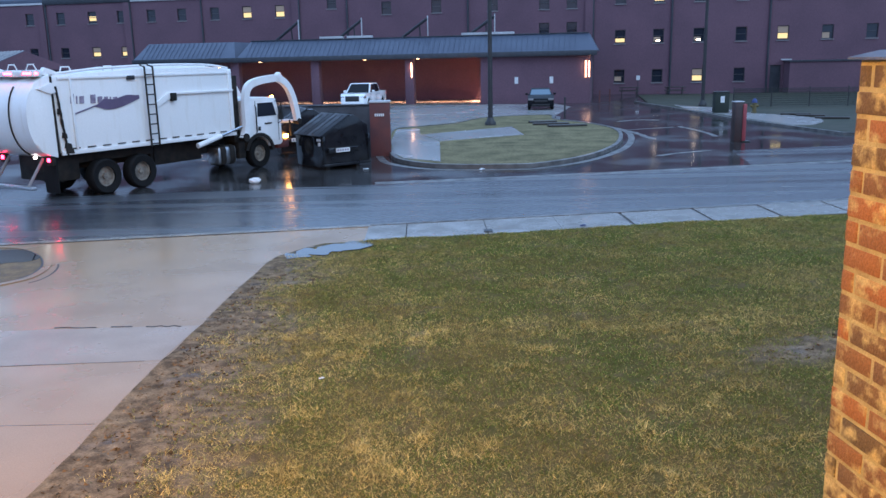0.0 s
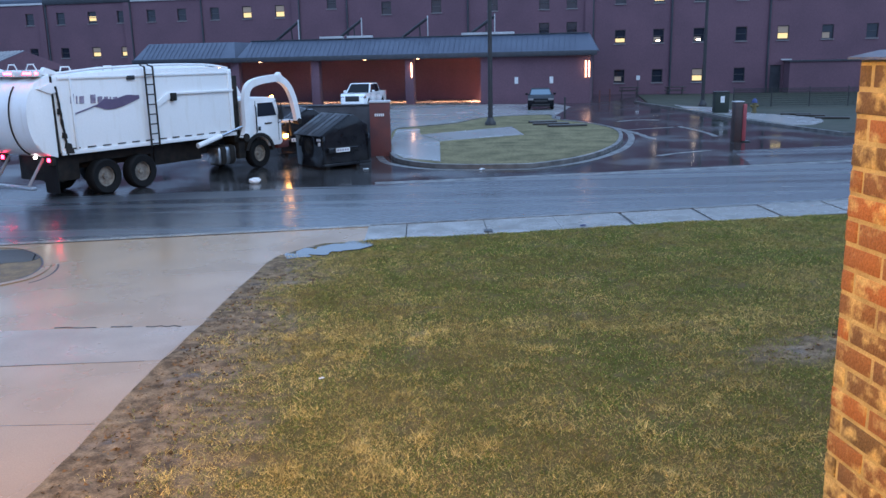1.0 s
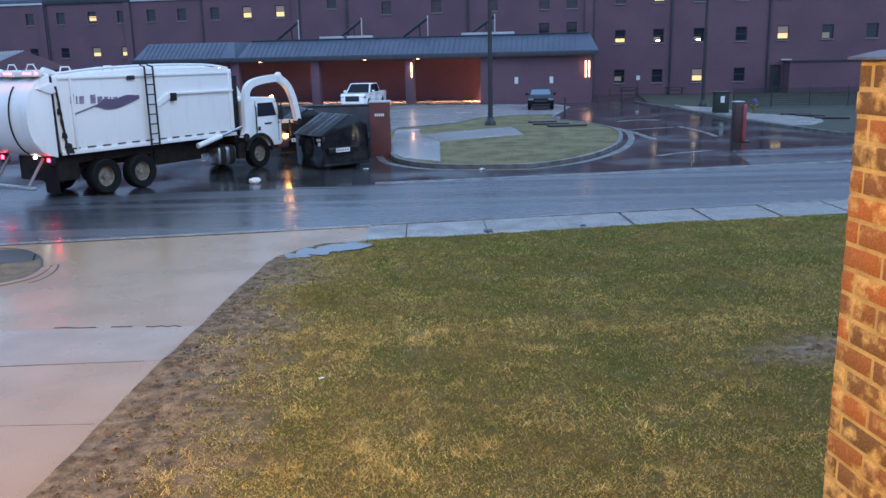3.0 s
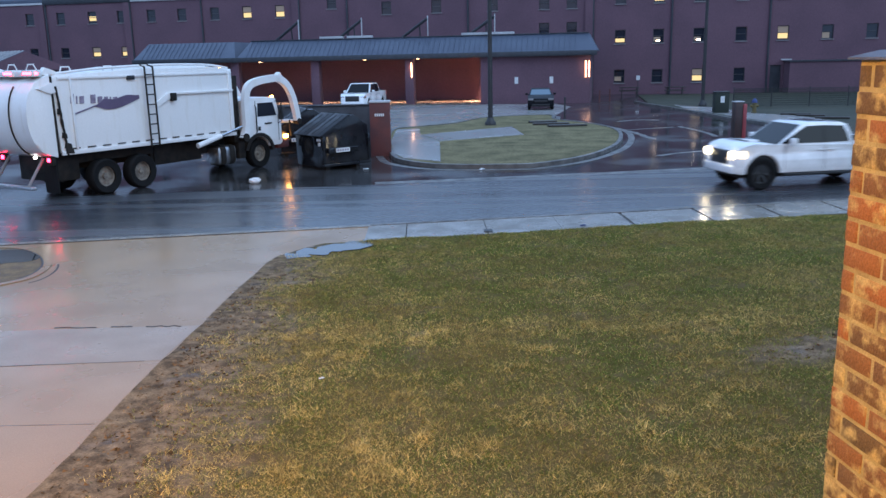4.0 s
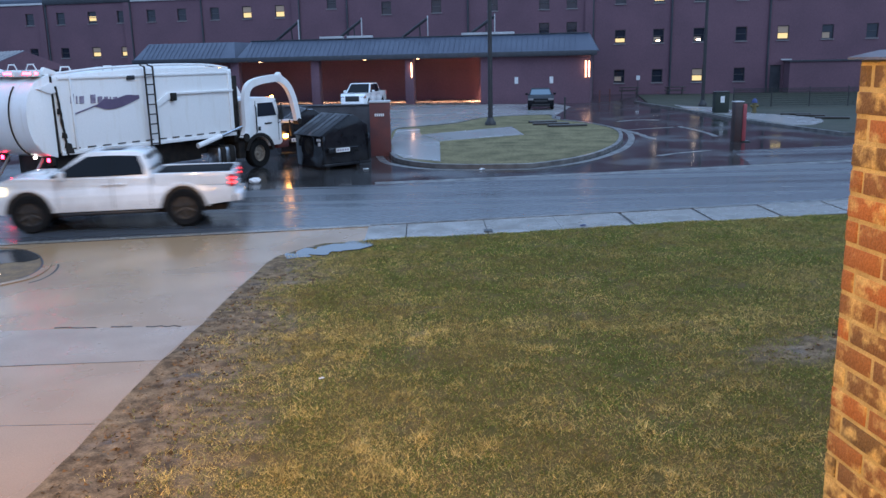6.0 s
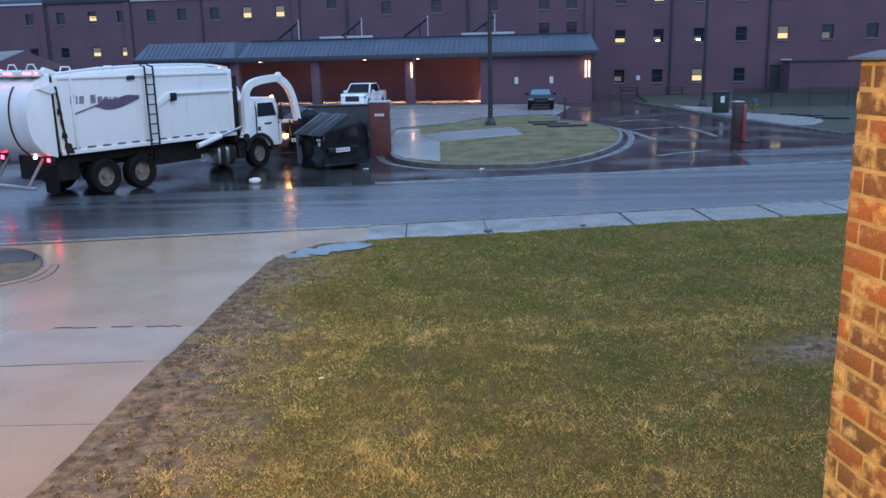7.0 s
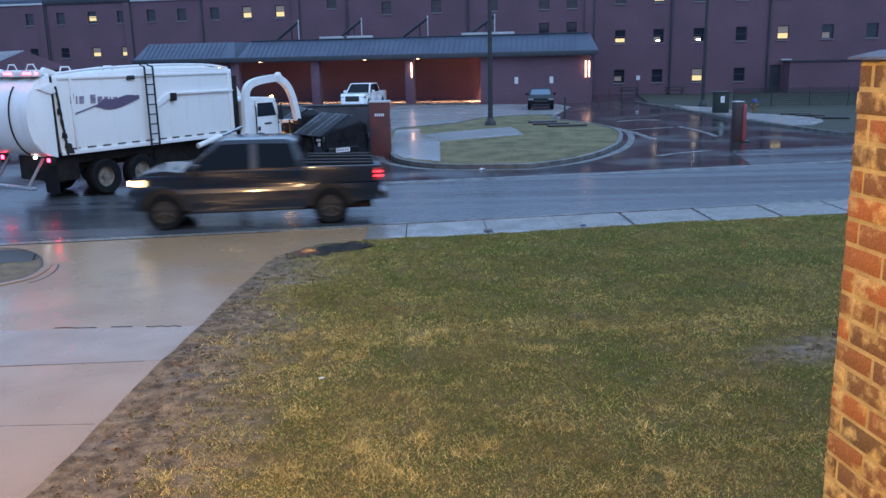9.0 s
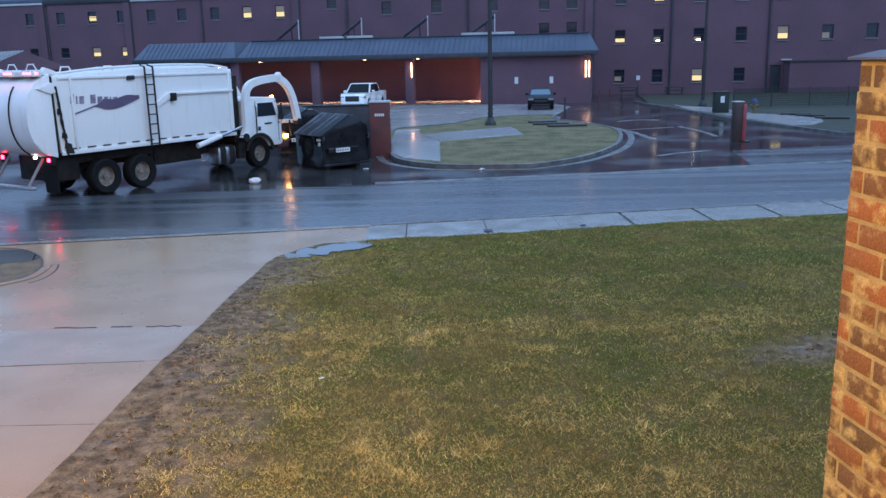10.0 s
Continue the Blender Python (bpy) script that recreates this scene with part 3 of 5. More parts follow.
for a, b, c, d in ((20.3, 48.2, 1.6, -20), (20.6, 46.9, 1.5, -30), (20.9, 44.9, 1.7, -25)):
    tagged(part("timber_beam", box(-c / 2, c / 2, -0.15, 0.15, 0, 0.1, 0.015), TIMBER, None, "wet dark timber lying on the turf path", pose(a, b, 0.08, 0, 0, d)), category="timber", group="timbers on the turf")
lot_slab = part("lot_slab", sheet([(-12, 46), (-2.6, 45.0), (-1.0, 45.6), (0.8, 47.6), (2.3, 51.2), (4.6, 52.6), (7.2, 52.8), (9.6, 62.0), (9.0, 66.5), (-20, 72)], -0.2, 0.003), BAYS, None)
tagged(lot_slab, "pale wet concrete parking bays", "parking bay", kind="structure")
field = part("grass_field", sheet([(15.4, 62.2), (15.9, 56), (16.1, 51), (16.3, 46.2), (17.1, 41), (17.8, 36.9), (24, 35.4), (60, 46), (60, 72), (18, 77)], -0.2, 0.07), FARGROUND, None)
tagged(field, "dim damp turf behind the car park", "turf", kind="structure")
part("kerb", ribbon([(15.2, 66), (15.3, 62.2), (15.8, 56), (16.0, 51), (16.2, 46.2), (17.0, 41), (17.7, 36.8), (24, 35.3)], 0.2, -0.2, 0.11), KERB, field, "wet concrete kerb")
path_far = part("path", sheet(ragged([(16.55, 60.2), (17.4, 58), (18.1, 56.2), (18.4, 53), (18.54, 50.2), (19.4, 49), (20.1, 48.2), (20.6, 45.5), (19.6, 43), (18.4, 41.4), (17.3, 41.3), (16.75, 46.5), (16.5, 50.0), (16.3, 55)], 0.5, 2), 0.0, 0.085), BAYS, field, "pale wet concrete path")
apron = part("apron", sheet([(11.0, 31.6), (15.8, 32.6), (30, 36), (30, far_edge(30) + 0.55), (10.2, far_edge(10.2) + 0.55)], -0.2, 0.002), ASPHALT, None)
tagged(apron, "wet grey asphalt apron beside the road", "apron", kind="structure")

# ---- the long brick building ----
SLANT = -math.degrees(math.atan(0.2))
BUILDING = pose(27.3, 78.6, 0, 0, 0, SLANT)     # x along the front, y into the building
CANOPY = pose(3.3, 68.6, 0, 0, 0, SLANT)


def pierced_wall(s0, s1, z0, z1, holes, depth):
    """A wall from y = 0 to y = depth with openings (s0, s1, z0, z1) that go through it."""
    bm = bmesh.new()
    holes = [tuple(round(q, 3) for q in h) for h in holes]
    ss = sorted({s0, s1, *[h[0] for h in holes], *[h[1] for h in holes]})
    zs = sorted({z0, z1, *[h[2] for h in holes], *[h[3] for h in holes]})
    made = {}

    def v(s, y, z):
        key = (round(s, 4), y, round(z, 4))
        if key not in made:
            made[key] = bm.verts.new((s, y, z))
        return made[key]
    for a, b in zip(ss, ss[1:]):
        for c, d in zip(zs, zs[1:]):
            sm, zm = (a + b) / 2, (c + d) / 2
            if any(h[0] < sm < h[1] and h[2] < zm < h[3] for h in holes):
                continue
            bm.faces.new((v(a, 0, c), v(b, 0, c), v(b, 0, d), v(a, 0, d)))
    for a, b, c, d in holes:
        for p, q in (((a, c), (b, c)), ((b, c), (b, d)), ((b, d), (a, d)), ((a, d), (a, c))):
            corners = [bm.verts.new((*t[:1], y, t[1])) for t, y in ((p, 0), (q, 0), (q, depth), (p, depth))]
            bm.faces.new(corners)
    for p, q in (((s0, z0), (s1, z0)), ((s1, z0), (s1, z1)), ((s1, z1), (s0, z1)), ((s0, z1), (s0, z0))):
        bm.faces.new([bm.verts.new((t[0], y, t[1])) for t, y in ((p, 0), (q, 0), (q, depth), (p, depth))])
    return bm


# storey by storey: (sill height, window height); columns 3.6 m apart
W, LOWER, MIDDLE, UPPER = 0.98, (1.05, 1.22), (4.68, 1.24), (8.0, 1.2)
columns_left = [-72.4, -68.7, -65.0, -61.6, -58.2, -54.75, -51.1, -47.6, -44.07]
columns_right = [-10.5, -7.02, -3.4, 0.32, 3.93, 7.7, 11.4, 15.0, 18.7, 22.3]
windows = []
for c in columns_left:
    windows.append((c, *UPPER))
    windows.append((c + 0.1, MIDDLE[0] - 0.15, MIDDLE[1] - 0.2))
for c in (-38.6, -33, -28, -22.5, -17.6, -15.0):
    windows.append((c, 8.7 if c == -38.6 else UPPER[0], UPPER[1]))
for c in (-17.6, -15.0):
    windows.append((c, 5.5, 1.25))
for c in columns_right:
    windows.append((c, 8.27, 1.2))
    windows.append((c, *MIDDLE))
    if c < 2 or c > 12:
        windows.append((c, *LOWER))
lit = {(-65.0, 8.0): (0.2, 0.62, 0), (-47.6, 8.0): (0.05, 0.72, 1), (-44.07, 8.0): (0.05, 0.85, 1), (-64.9, 4.53): (0.05, 0.95, 1), (-61.5, 4.53): (0.05, 0.95, 1),
       (-10.5, 4.68): (0.05, 0.35, 0), (-7.02, 4.68): (0.05, 0.4, 2), (-3.4, 4.68): (0.05, 0.35, 2), (3.93, 4.68): (0.05, 0.98, 1), (-3.4, 1.05): (0.05, 0.98, 1),
       (7.7, 4.68): (0.0, 0.45, 3), (-7.02, 8.27): (0.1, 0.35, 0), (-10.64, 1.05): (0.1, 0.5, 3)}
building = thing("brick_building", BUILDING, "long three-storey red brick building with small sash windows", "building")
openings = [(c - W / 2, c + W / 2, z, z + h) for c, z, h in windows] + [(3.0, 3.95, 0.0, 2.45)]
part("wall", pierced_wall(-95, 34, -0.3, 10.05, openings, 0.35), BRICK, building)
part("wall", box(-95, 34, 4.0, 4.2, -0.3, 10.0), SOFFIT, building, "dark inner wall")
part("roof", box(-95.3, 34.3, 0.1, 25, 10.06, 10.2), SOFFIT, building)
part("wall", box(-95.3, -95, 0, 25, -0.3, 10.04), BRICK, building)
part("wall", box(34, 34.3, 0, 25, -0.3, 10.04), BRICK, building)
for a, b, z in ((-95, -70.6, 10.05), (-60.4, -13.2, 10.05), (-13.0, 34, 10.25)):
    part("coping", box(a, b, -0.12, 0.42, z, z + 0.2, 0.02), COPING, building, "pale stone coping")
part("upper_roof", prism([(0.0, 10.2), (0.0, 10.7), (3.0, 13.4), (16, 13.4), (16, 10.2)], -95, 34), ROOFMETAL, building, "blue-grey upper roof", pose(0, 1.2, 0) @ pose(0, 0, 0, 0, 0, 90) @ Matrix.Diagonal((1, -1, 1, 1)))
part("parapet", box(-70.6, -60.4, -0.14, 0.4, 10.04, 10.75, 0.02), TRIM, building, "blue-grey metal parapet band")
for s in (-70.35, -60.5, -52.5, -42.0, -37.0, -24.9, -13.0, -5.86, 2.72):
    part("downpipe", rod((s, -0.1, 0.0), (s, -0.1, 10.0), 0.09, seg=8), TRIM, building, "dark metal downpipe")
for s in (-70.9, -60.9, -42.4, -13.4):
    part("pilaster", box(s - 0.35, s + 0.35, -0.18, 0.05, -0.3, 10.0), BRICK, building)
for c, z, h in windows:
    w = new("window")
    w.parent = building
    w.matrix_basis = pose(c, 0.12, z)
    f = bmesh.new()
    for a, b, e, g in ((-W / 2, -W / 2 + 0.06, 0, h), (W / 2 - 0.06, W / 2, 0, h), (-W / 2 + 0.06, W / 2 - 0.06, h - 0.06, h), (-W / 2 + 0.06, W / 2 - 0.06, 0, 0.06), (-W / 2 + 0.06, W / 2 - 0.06, h / 2 - 0.03, h / 2 + 0.03)):
        add_box(f, a, b, 0, 0.08, e, g)
    part("frame", f, TRIM, w)
    part("sill", box(-W / 2 - 0.06, W / 2 + 0.06, -0.2, -0.005, -0.09, -0.01), SILL, w)
    light = lit.get((c, z)) or [q for k, q in lit.items() if abs(k[0] - c) < 0.2 and abs(k[1] - z) < 0.06]
    if light:
        lo, hi, style = light[0] if isinstance(light, list) else light
        mat = LITDIM if style in (2, 3) else LITBLIND
        part("blind", box(-W / 2 + 0.07, W / 2 - (0.07 if style < 2 else 0.3), 0.05, 0.06, 0.07 + lo * (h - 0.14), 0.07 + hi * (h - 0.14)), mat, w, "warm lit window blind")
        if style == 2:
            part("room_lamp", box(-0.17, 0.17, 0.03, 0.045, 0.14, 0.22), BRIGHT, w, "bright lamp behind the glass")
        if style == 1:
            part("blind", box(-W / 2 + 0.07, W / 2 - 0.07, 0.02, 0.03, h * 0.52, h - 0.07), LITDIM, w, "half-drawn translucent blind")
    part("pane", box(-W / 2 + 0.06, W / 2 - 0.06, 0.065, 0.07, 0.06, h / 2 - 0.03), PANE, w)
    part("pane", box(-W / 2 + 0.06, W / 2 - 0.06, 0.062, 0.067, h / 2 + 0.03, h - 0.06), PANE, w)
door = part("door", box(3.0, 3.95, 0.2, 0.26, 0, 2.45), TRIM, building, "dark recessed metal door")
part("wall", box(4.2, 24, -2.6, -0.02, -0.3, 2.72), BRICK, building, "low brick annex")
part("coping", box(4.1, 24, -2.7, -0.02, 2.73, 2.85), TRIM, building)
tagged(part("wall_lamp", box(3.85, 4.75, -0.45, -0.16, 2.86, 2.98, 0.02), COPING, building), "pale flat door hood")

# ---- drive-through canopy in front of the building ----
canopy = thing("canopy", CANOPY, "low drive-through canopy with blue-grey metal mansard roof", "canopy")
part("wall", box(0.0, 8.7, 0.0, 9.5, -0.3, 3.72), BRICK, canopy, "red brick end block")
part("back_wall", box(-30, -0.004, 7.0, 7.3, -0.3, 3.72), BRICK, canopy)
for s in (-28.2, -21.1, -13.95, -5.87):
    part("column", box(s - 0.36, s + 0.36, 0.0, 0.72, -0.3, 3.72, 0.01), BRICK, canopy, "square brick column")
part("soffit", box(-30, 8.9, 0.1, 9.4, 3.73, 3.8), SOFFIT, canopy)
part("fascia", box(-30.3, 9.2, -0.55, -0.4, 3.66, 4.05, 0.02), TRIM, canopy, "dark metal fascia and gutter")
part("floor", sheet([(-30, -0.3), (-0.02, -0.3), (-0.02, 7), (-30, 7)], -0.2, 0.02), WALK, canopy, "wet concrete floor")


def mansard(s0, s1, lift):
    bm = bmesh.new()
    lo, hi, back = 4.02 + lift, 5.4 + lift, 1.3
    v = [bm.verts.new(p) for p in ((s0, -0.5, lo), (s1, -0.5, lo), (s1 - 0.8, back, hi), (s0 + 0.6, back, hi), (s0, 10, lo), (s1, 10, lo), (s1 - 0.8, 8.5, hi), (s0 + 0.6, 8.5, hi))]
    for f in ((0, 1, 2, 3), (1, 5, 6, 2), (5, 4, 7, 6), (4, 0, 3, 7), (3, 2, 6, 7), (0, 4, 5, 1)):
        bm.faces.new([v[i] for i in f])
    return bm


for s0, s1, lift in ((-30.2, -20.75, -0.02), (-20.6, 9.3, 0.0)):
    roof = part("roof", mansard(s0, s1, lift), ROOFMETAL, canopy, "blue-grey standing-seam metal roof")
    rib = box(-0.018, 0.018, -0.025, 0.03, 0, 2.2)
    rib_ob = None
    n = int((s1 - s0 - 1.8) / 0.42)
    for i in range(n):
        s = s0 + 0.8 + i * 0.42
        if rib_ob is None:
            rib_ob = part("seam", rib, ROOFMETAL, roof)
            ob = rib_ob
        else:
            ob = new("seam", rib_ob.data)
            ob.parent = roof
        ob.matrix_basis = pose(s, -0.5, 4.03 + lift, -math.degrees(math.atan2(1.8, 1.38)))
part("ridge_cap", box(-20.0, 8.5, 1.2, 1.45, 5.39, 5.46, 0.01), TRIM, canopy)
for s in (2.9, 5.68):
    part("sign", box(s - 0.14, s + 0.14, -0.03, -0.004, 1.55, 2.07), LABEL, canopy, "small white notice plate")
for a, b in ((-14.0, -12.0), (-11.6, -9.45), (-1.8, 0.9), (0.95, 2.5)):
    tagged(part("roof_vent", box(a, b, 1.7, 2.3, 5.41, 5.41 + 0.24, 0.02), COPING, canopy), "low white roof vent")
for s in (-15.85, -10.28, -4.62, 0.94):
    part("strut", tube([(s, 1.8, 5.4), (s, 1.8, 7.1)], 0.045, 8), COPING, canopy, "thin white upright post")
    part("strut", tube([(s - 2.3, 2.4, 5.45), (s - 0.03, 1.85, 6.9)], 0.12, 8), STRUT, canopy, "dark diagonal brace")
    part("strut", tube([(s - 0.75, 2.2, 5.45), (s - 0.75, 2.05, 6.4)], 0.06, 6), STRUT, canopy)
for s in (-25.0, -18.9, -14.3, -9.7, -5.2):
    part("ceiling_lamp", box(s - 0.1, s + 0.1, 0.25, 0.45, 3.63, 3.72, 0.01), LAMPGLOW, canopy, "small warm ceiling lamp")
part("sconce", box(-5.70, -5.63, -0.07, -0.004, 2.2, 3.35, 0.015), LAMPTUBE, canopy, "tall narrow warm wall lamp")
for s in (8.35, 8.62):
    part("sconce", box(s - 0.03, s + 0.03, -0.08, -0.004, 2.0, 3.25, 0.015), LAMPTUBE, canopy, "tall narrow warm wall lamp")
WARM = (1.0, 0.54, 0.35)
for s, p in ((-25, 26), (-21.5, 28), (-18, 30), (-14.5, 32), (-11, 34), (-7.5, 34), (-4, 30), (-1.2, 26)):
    a = CANOPY @ Vector((s, 3.6, 3.5))
    lamp("canopy_lamp", "AREA", a, a - Vector((0, 0, 1)), p * 5.5, WARM, 0.5, 72)
# added fill light without a fixture, brightens the foot of the end block
a = CANOPY @ Vector((-1.9, 3.2, 1.1))
lamp("low_corner_fill", "AREA", a, CANOPY @ Vector((0.0, 4.2, 0.3)), 520, WARM, 0.3, 110)
a = CANOPY @ Vector((-5.67, -0.17, 3.0))
lamp("sconce_light", "POINT", a, a - Vector((0, 0, 1)), 9, WARM, 0.04)
a = CANOPY @ Vector((8.55, -0.2, 2.85))
lamp("sconce_light", "POINT", a, a - Vector((0, 0, 1)), 22, WARM, 0.05)

# unseen walls, added so glossy sides reflect dark brick instead of horizon sky
for name, x in (("sky_blocker_east", 70.0), ("sky_blocker_west", -78.0)):
    tagged(part(name, box(x, x + 0.4, -20, 76, -0.3, 9.5), BRICK, None), "unseen plain wall added to block low sky from reflections", "wall", kind="structure")

# metal-roofed shelter behind the refuse truck
shelter = thing("shelter", pose(-28.9, 60.0, 0, 0, 0, -42), "low shelter with hipped pale standing-seam metal roof", "shelter")
bm = bmesh.new()
v = [bm.verts.new(p) for p in ((0, 0, 4.75), (-24, 0, 4.75), (0, -3.4, 3.4), (-24, -3.4, 3.4), (-24, 3.4, 3.4), (0, 3.4, 3.4))]
for f in ((0, 1, 3, 2), (0, 2, 5), (0, 5, 4, 1), (1, 4, 3), (2, 3, 4, 5)):
    bm.faces.new([v[i] for i in f])
roof = part("roof", bm, ROOFMETAL, shelter, "grey metal hipped roof")
for i in range(38):
    s = -0.1 - 0.62 * i
    part("seam", tube([(s, -0.02, 4.78), (s, -3.4, 3.43)], 0.03, 4), COPING, roof)
part("wall", box(-23.6, -0.2, -2.9, 2.9, -0.3, 3.39), BRICK, shelter, "red brick wall")
part("gable", prism([(-3.3, 3.42), (0, 4.72), (3.3, 3.42)], 0.004, 0.1), BRICK, shelter, "dark brick gable", pose(0, 0, 0, 0, 0, 90) @ pose(0, -0.1, 0))

# ---- wheels and vehicles ----
def arc(cx, cz, r, a0, a1, n):
    return [(cx + r * math.cos(radians(a0 + (a1 - a0) * i / n)), cz + r * math.sin(radians(a0 + (a1 - a0) * i / n))) for i in range(n + 1)]


def lathe(rings, seg=28, caps=True):
    """Turns (radius, along) pairs round the y axis."""
    bm = bmesh.new()
    loops = []
    for r, y in rings:
        loops.append([bm.verts.new((r * math.cos(2 * math.pi * k / seg), y, r * math.sin(2 * math.pi * k / seg))) for k in range(seg)])
    for a, b in zip(loops, loops[1:]):
        for k in range(seg):
            bm.faces.new((a[k], a[(k + 1) % seg], b[(k + 1) % seg], b[k]))
    if caps:
        bm.faces.new(loops[0])
        bm.faces.new(loops[-1][::-1])
    return bm


def make_wheel(parent, x, y, r, width, rim_r, rim_mat, spokes, side, name="wheel"):
    """side: +1 when the outer face looks along +y."""
    h = width / 2
    bm = lathe([(rim_r, -h * 0.8), (rim_r, h * 0.55), (rim_r * 0.9, h * 0.5), (rim_r * 0.86, h * 0.2), (rim_r * 0.3, h * 0.25), (rim_r * 0.25, h * 0.5), (0.02, h * 0.52)], 28)
    if spokes:
        spoke = box(rim_r * 0.2, rim_r * 0.92, side * h * 0.2, side * h * 0.62, -rim_r * 0.11, rim_r * 0.11, 0.01)
    if side < 0:
        bmesh.ops.scale(bm, vec=(1, -1, 1), verts=bm.verts)
    w = part(name, bm, rim_mat, parent, "", pose(x, y, r))
    if spokes:
        first = part("spoke", spoke, rim_mat, w)
        for k in range(1, spokes):
            o = new("spoke", first.data)
            o.parent = w
            o.matrix_basis = pose(0, 0, 0, 0, 360 * k / spokes, 0)
    t = lathe([(rim_r * 0.99, -h * 0.85), (r * 0.9, -h), (r * 0.975, -h * 0.85), (r, -h * 0.6), (r, h * 0.6), (r * 0.975, h * 0.85), (r * 0.9, h), (rim_r * 0.99, h * 0.85), (rim_r * 0.97, h * 0.3)], 36, False)
    part("tyre", t, RUBBER, w, "black rubber tyre")
    return w


def tuck(bm, nose, reach=0.5, amount=0.13):
    """Round the nose in plan by drawing its corners in."""
    for v in bm.verts:
        k = max(0.0, (v.co.x - nose + reach) / reach)
        v.co.y *= 1 - amount * k * k
    return bm


def shape_sides(bm, amount=1.0):
    """Gives flat body sides a shoulder, a waist and tucked-in sills."""
    levels = [(0.3, 0.955), (0.52, 0.975), (0.64, 0.998), (0.8, 1.0), (0.98, 0.982), (1.1, 0.99), (1.22, 0.975), (1.4, 0.93)]
    for z, _ in levels[1:-1]:
        bmesh.ops.bisect_plane(bm, geom=list(bm.verts) + list(bm.edges) + list(bm.faces), plane_co=(0, 0, z), plane_no=(0, 0, 1))
    zs, ks = zip(*levels)
    for v in bm.verts:
        v.co.y *= 1 - amount * (1 - float(np.interp(v.co.z, zs, ks)))
    return bm


def pickup(name, m, label, paint, rim_mat, wb, front, rear, half, wheel_r, belt, top, bed_len, head, hood, group=""):
    """A crew-cab pickup; origin on the ground under the middle of the rear axle, x forward."""
    car = thing(name, m, label, "pickup truck", group)
    c0 = bed_len - rear                     # back of the cab
    ws = wb - 0.42                          # foot of the windscreen
    nose = wb + front
    ar = wheel_r + 0.085
    rail = belt + 0.06
    curve = 1.0 if paint is CARWHITE else 0.4
    outline = ([(-rear + 0.06, 0.52), (-rear + 0.02, 0.93), (c0, 0.93), (c0 + 0.01, belt), (ws, belt + 0.02), (wb - 0.1, hood), (wb + 0.25, hood - 0.01), (nose - 0.34, hood - 0.05), (nose - 0.18, hood - 0.1), (nose - 0.08, hood - 0.19), (nose - 0.03, hood - 0.32), (nose - 0.01, 0.74), (nose - 0.03, 0.5), (nose - 0.16, 0.42)]
               + [(wb + ar + 0.02, 0.42)] + arc(wb, wheel_r + 0.02, ar, 0, 180, 14) + [(wb - ar - 0.05, 0.44), (ar + 0.05, 0.44)] + arc(0, wheel_r + 0.02, ar, 0, 180, 14) + [(-ar - 0.04, 0.5)])
    part("body", tuck(shape_sides(prism(outline, -half, half, 0.05), curve), nose), paint, car)
    for s in (1, -1):
        part("bed_side", shape_sides(prism([(-rear + 0.02, 0.931), (-rear + 0.02, rail - 0.02), (c0 - 0.02, rail), (c0 - 0.02, 0.931)], s * (half - 0.09), s * (half + 0.003), 0.02), curve), paint, car)
        part("arch_liner", prism(arc(0, wheel_r + 0.02, ar - 0.004, 0, 180, 12), s * (half - 0.35), s * (half - 0.06)), PLASTIC, car)
        part("arch_liner", prism(arc(wb, wheel_r + 0.02, ar - 0.004, 0, 180, 12), s * (half - 0.35), s * (half - 0.06)), PLASTIC, car)
    part("tailgate", box(-rear - 0.0, -rear + 0.07, -half + 0.1, half - 0.1, 0.66, rail - 0.03, 0.015), paint, car)
    part("bed_floor", box(-rear + 0.08, c0 - 0.03, -half + 0.1, half - 0.1, 0.932, 0.95), PLASTIC, car)
    tap = (belt, top, 0.2)
    cab = [(c0 + 0.02, belt - 0.02), (c0 + 0.06, belt + 0.3), (c0 + 0.16, top - 0.06), (c0 + 0.34, top), (ws - 0.95, top + 0.012), (ws - 0.78, top - 0.03), (ws - 0.02, belt), (ws - 0.02, belt - 0.02)]
    cab_ob = part("cab", prism(cab, -half + 0.03, half - 0.03, 0.05, tap), paint, car)
    mid = (c0 + ws) / 2 - 0.26
    for s in (1, -1):
        y0, y1 = s * (half - 0.08), s * (half - 0.022)
        for prof in ([(c0 + 0.15, belt + 0.05), (c0 + 0.17, belt + 0.22), (c0 + 0.27, top - 0.1), (mid + 0.004, top - 0.075), (mid + 0.004, belt + 0.04)],
                     [(mid + 0.022, belt + 0.04), (mid + 0.022, top - 0.075), (ws - 0.86, top - 0.085), (ws - 0.13, belt + 0.08), (ws - 0.1, belt + 0.04)]):
            bm = prism(prof, y0, y1)
            for v in bm.verts:
                v.co.y *= 1 - 0.2 * max(0, (v.co.z - belt) / (top - belt)) if abs(v.co.y) > 0 else 1
            part("side_window", bm, GLASS if paint is CARWHITE else PALEGLASS, car, "dark tinted side window")
        dark = paint is CARWHITE
        bm = box(mid - (0.02 if dark else 0.06), mid + (0.05 if dark else 0.09), y0, y1 + s * (-0.004 if dark else 0.004), belt + 0.045, top - 0.08)
        for v in bm.verts:
            v.co.y *= 1 - 0.2 * max(0, (v.co.z - belt) / (top - belt))
        part("door_pillar", bm, VINYL if dark else paint, car)
        for x in (c0 + 0.03, mid, ws - 0.2):
            part("door_gap", shape_sides(box(x, x + 0.012, s * (half - 0.01), s * (half + 0.002), 0.5, belt - 0.01), curve), PLASTIC, car)
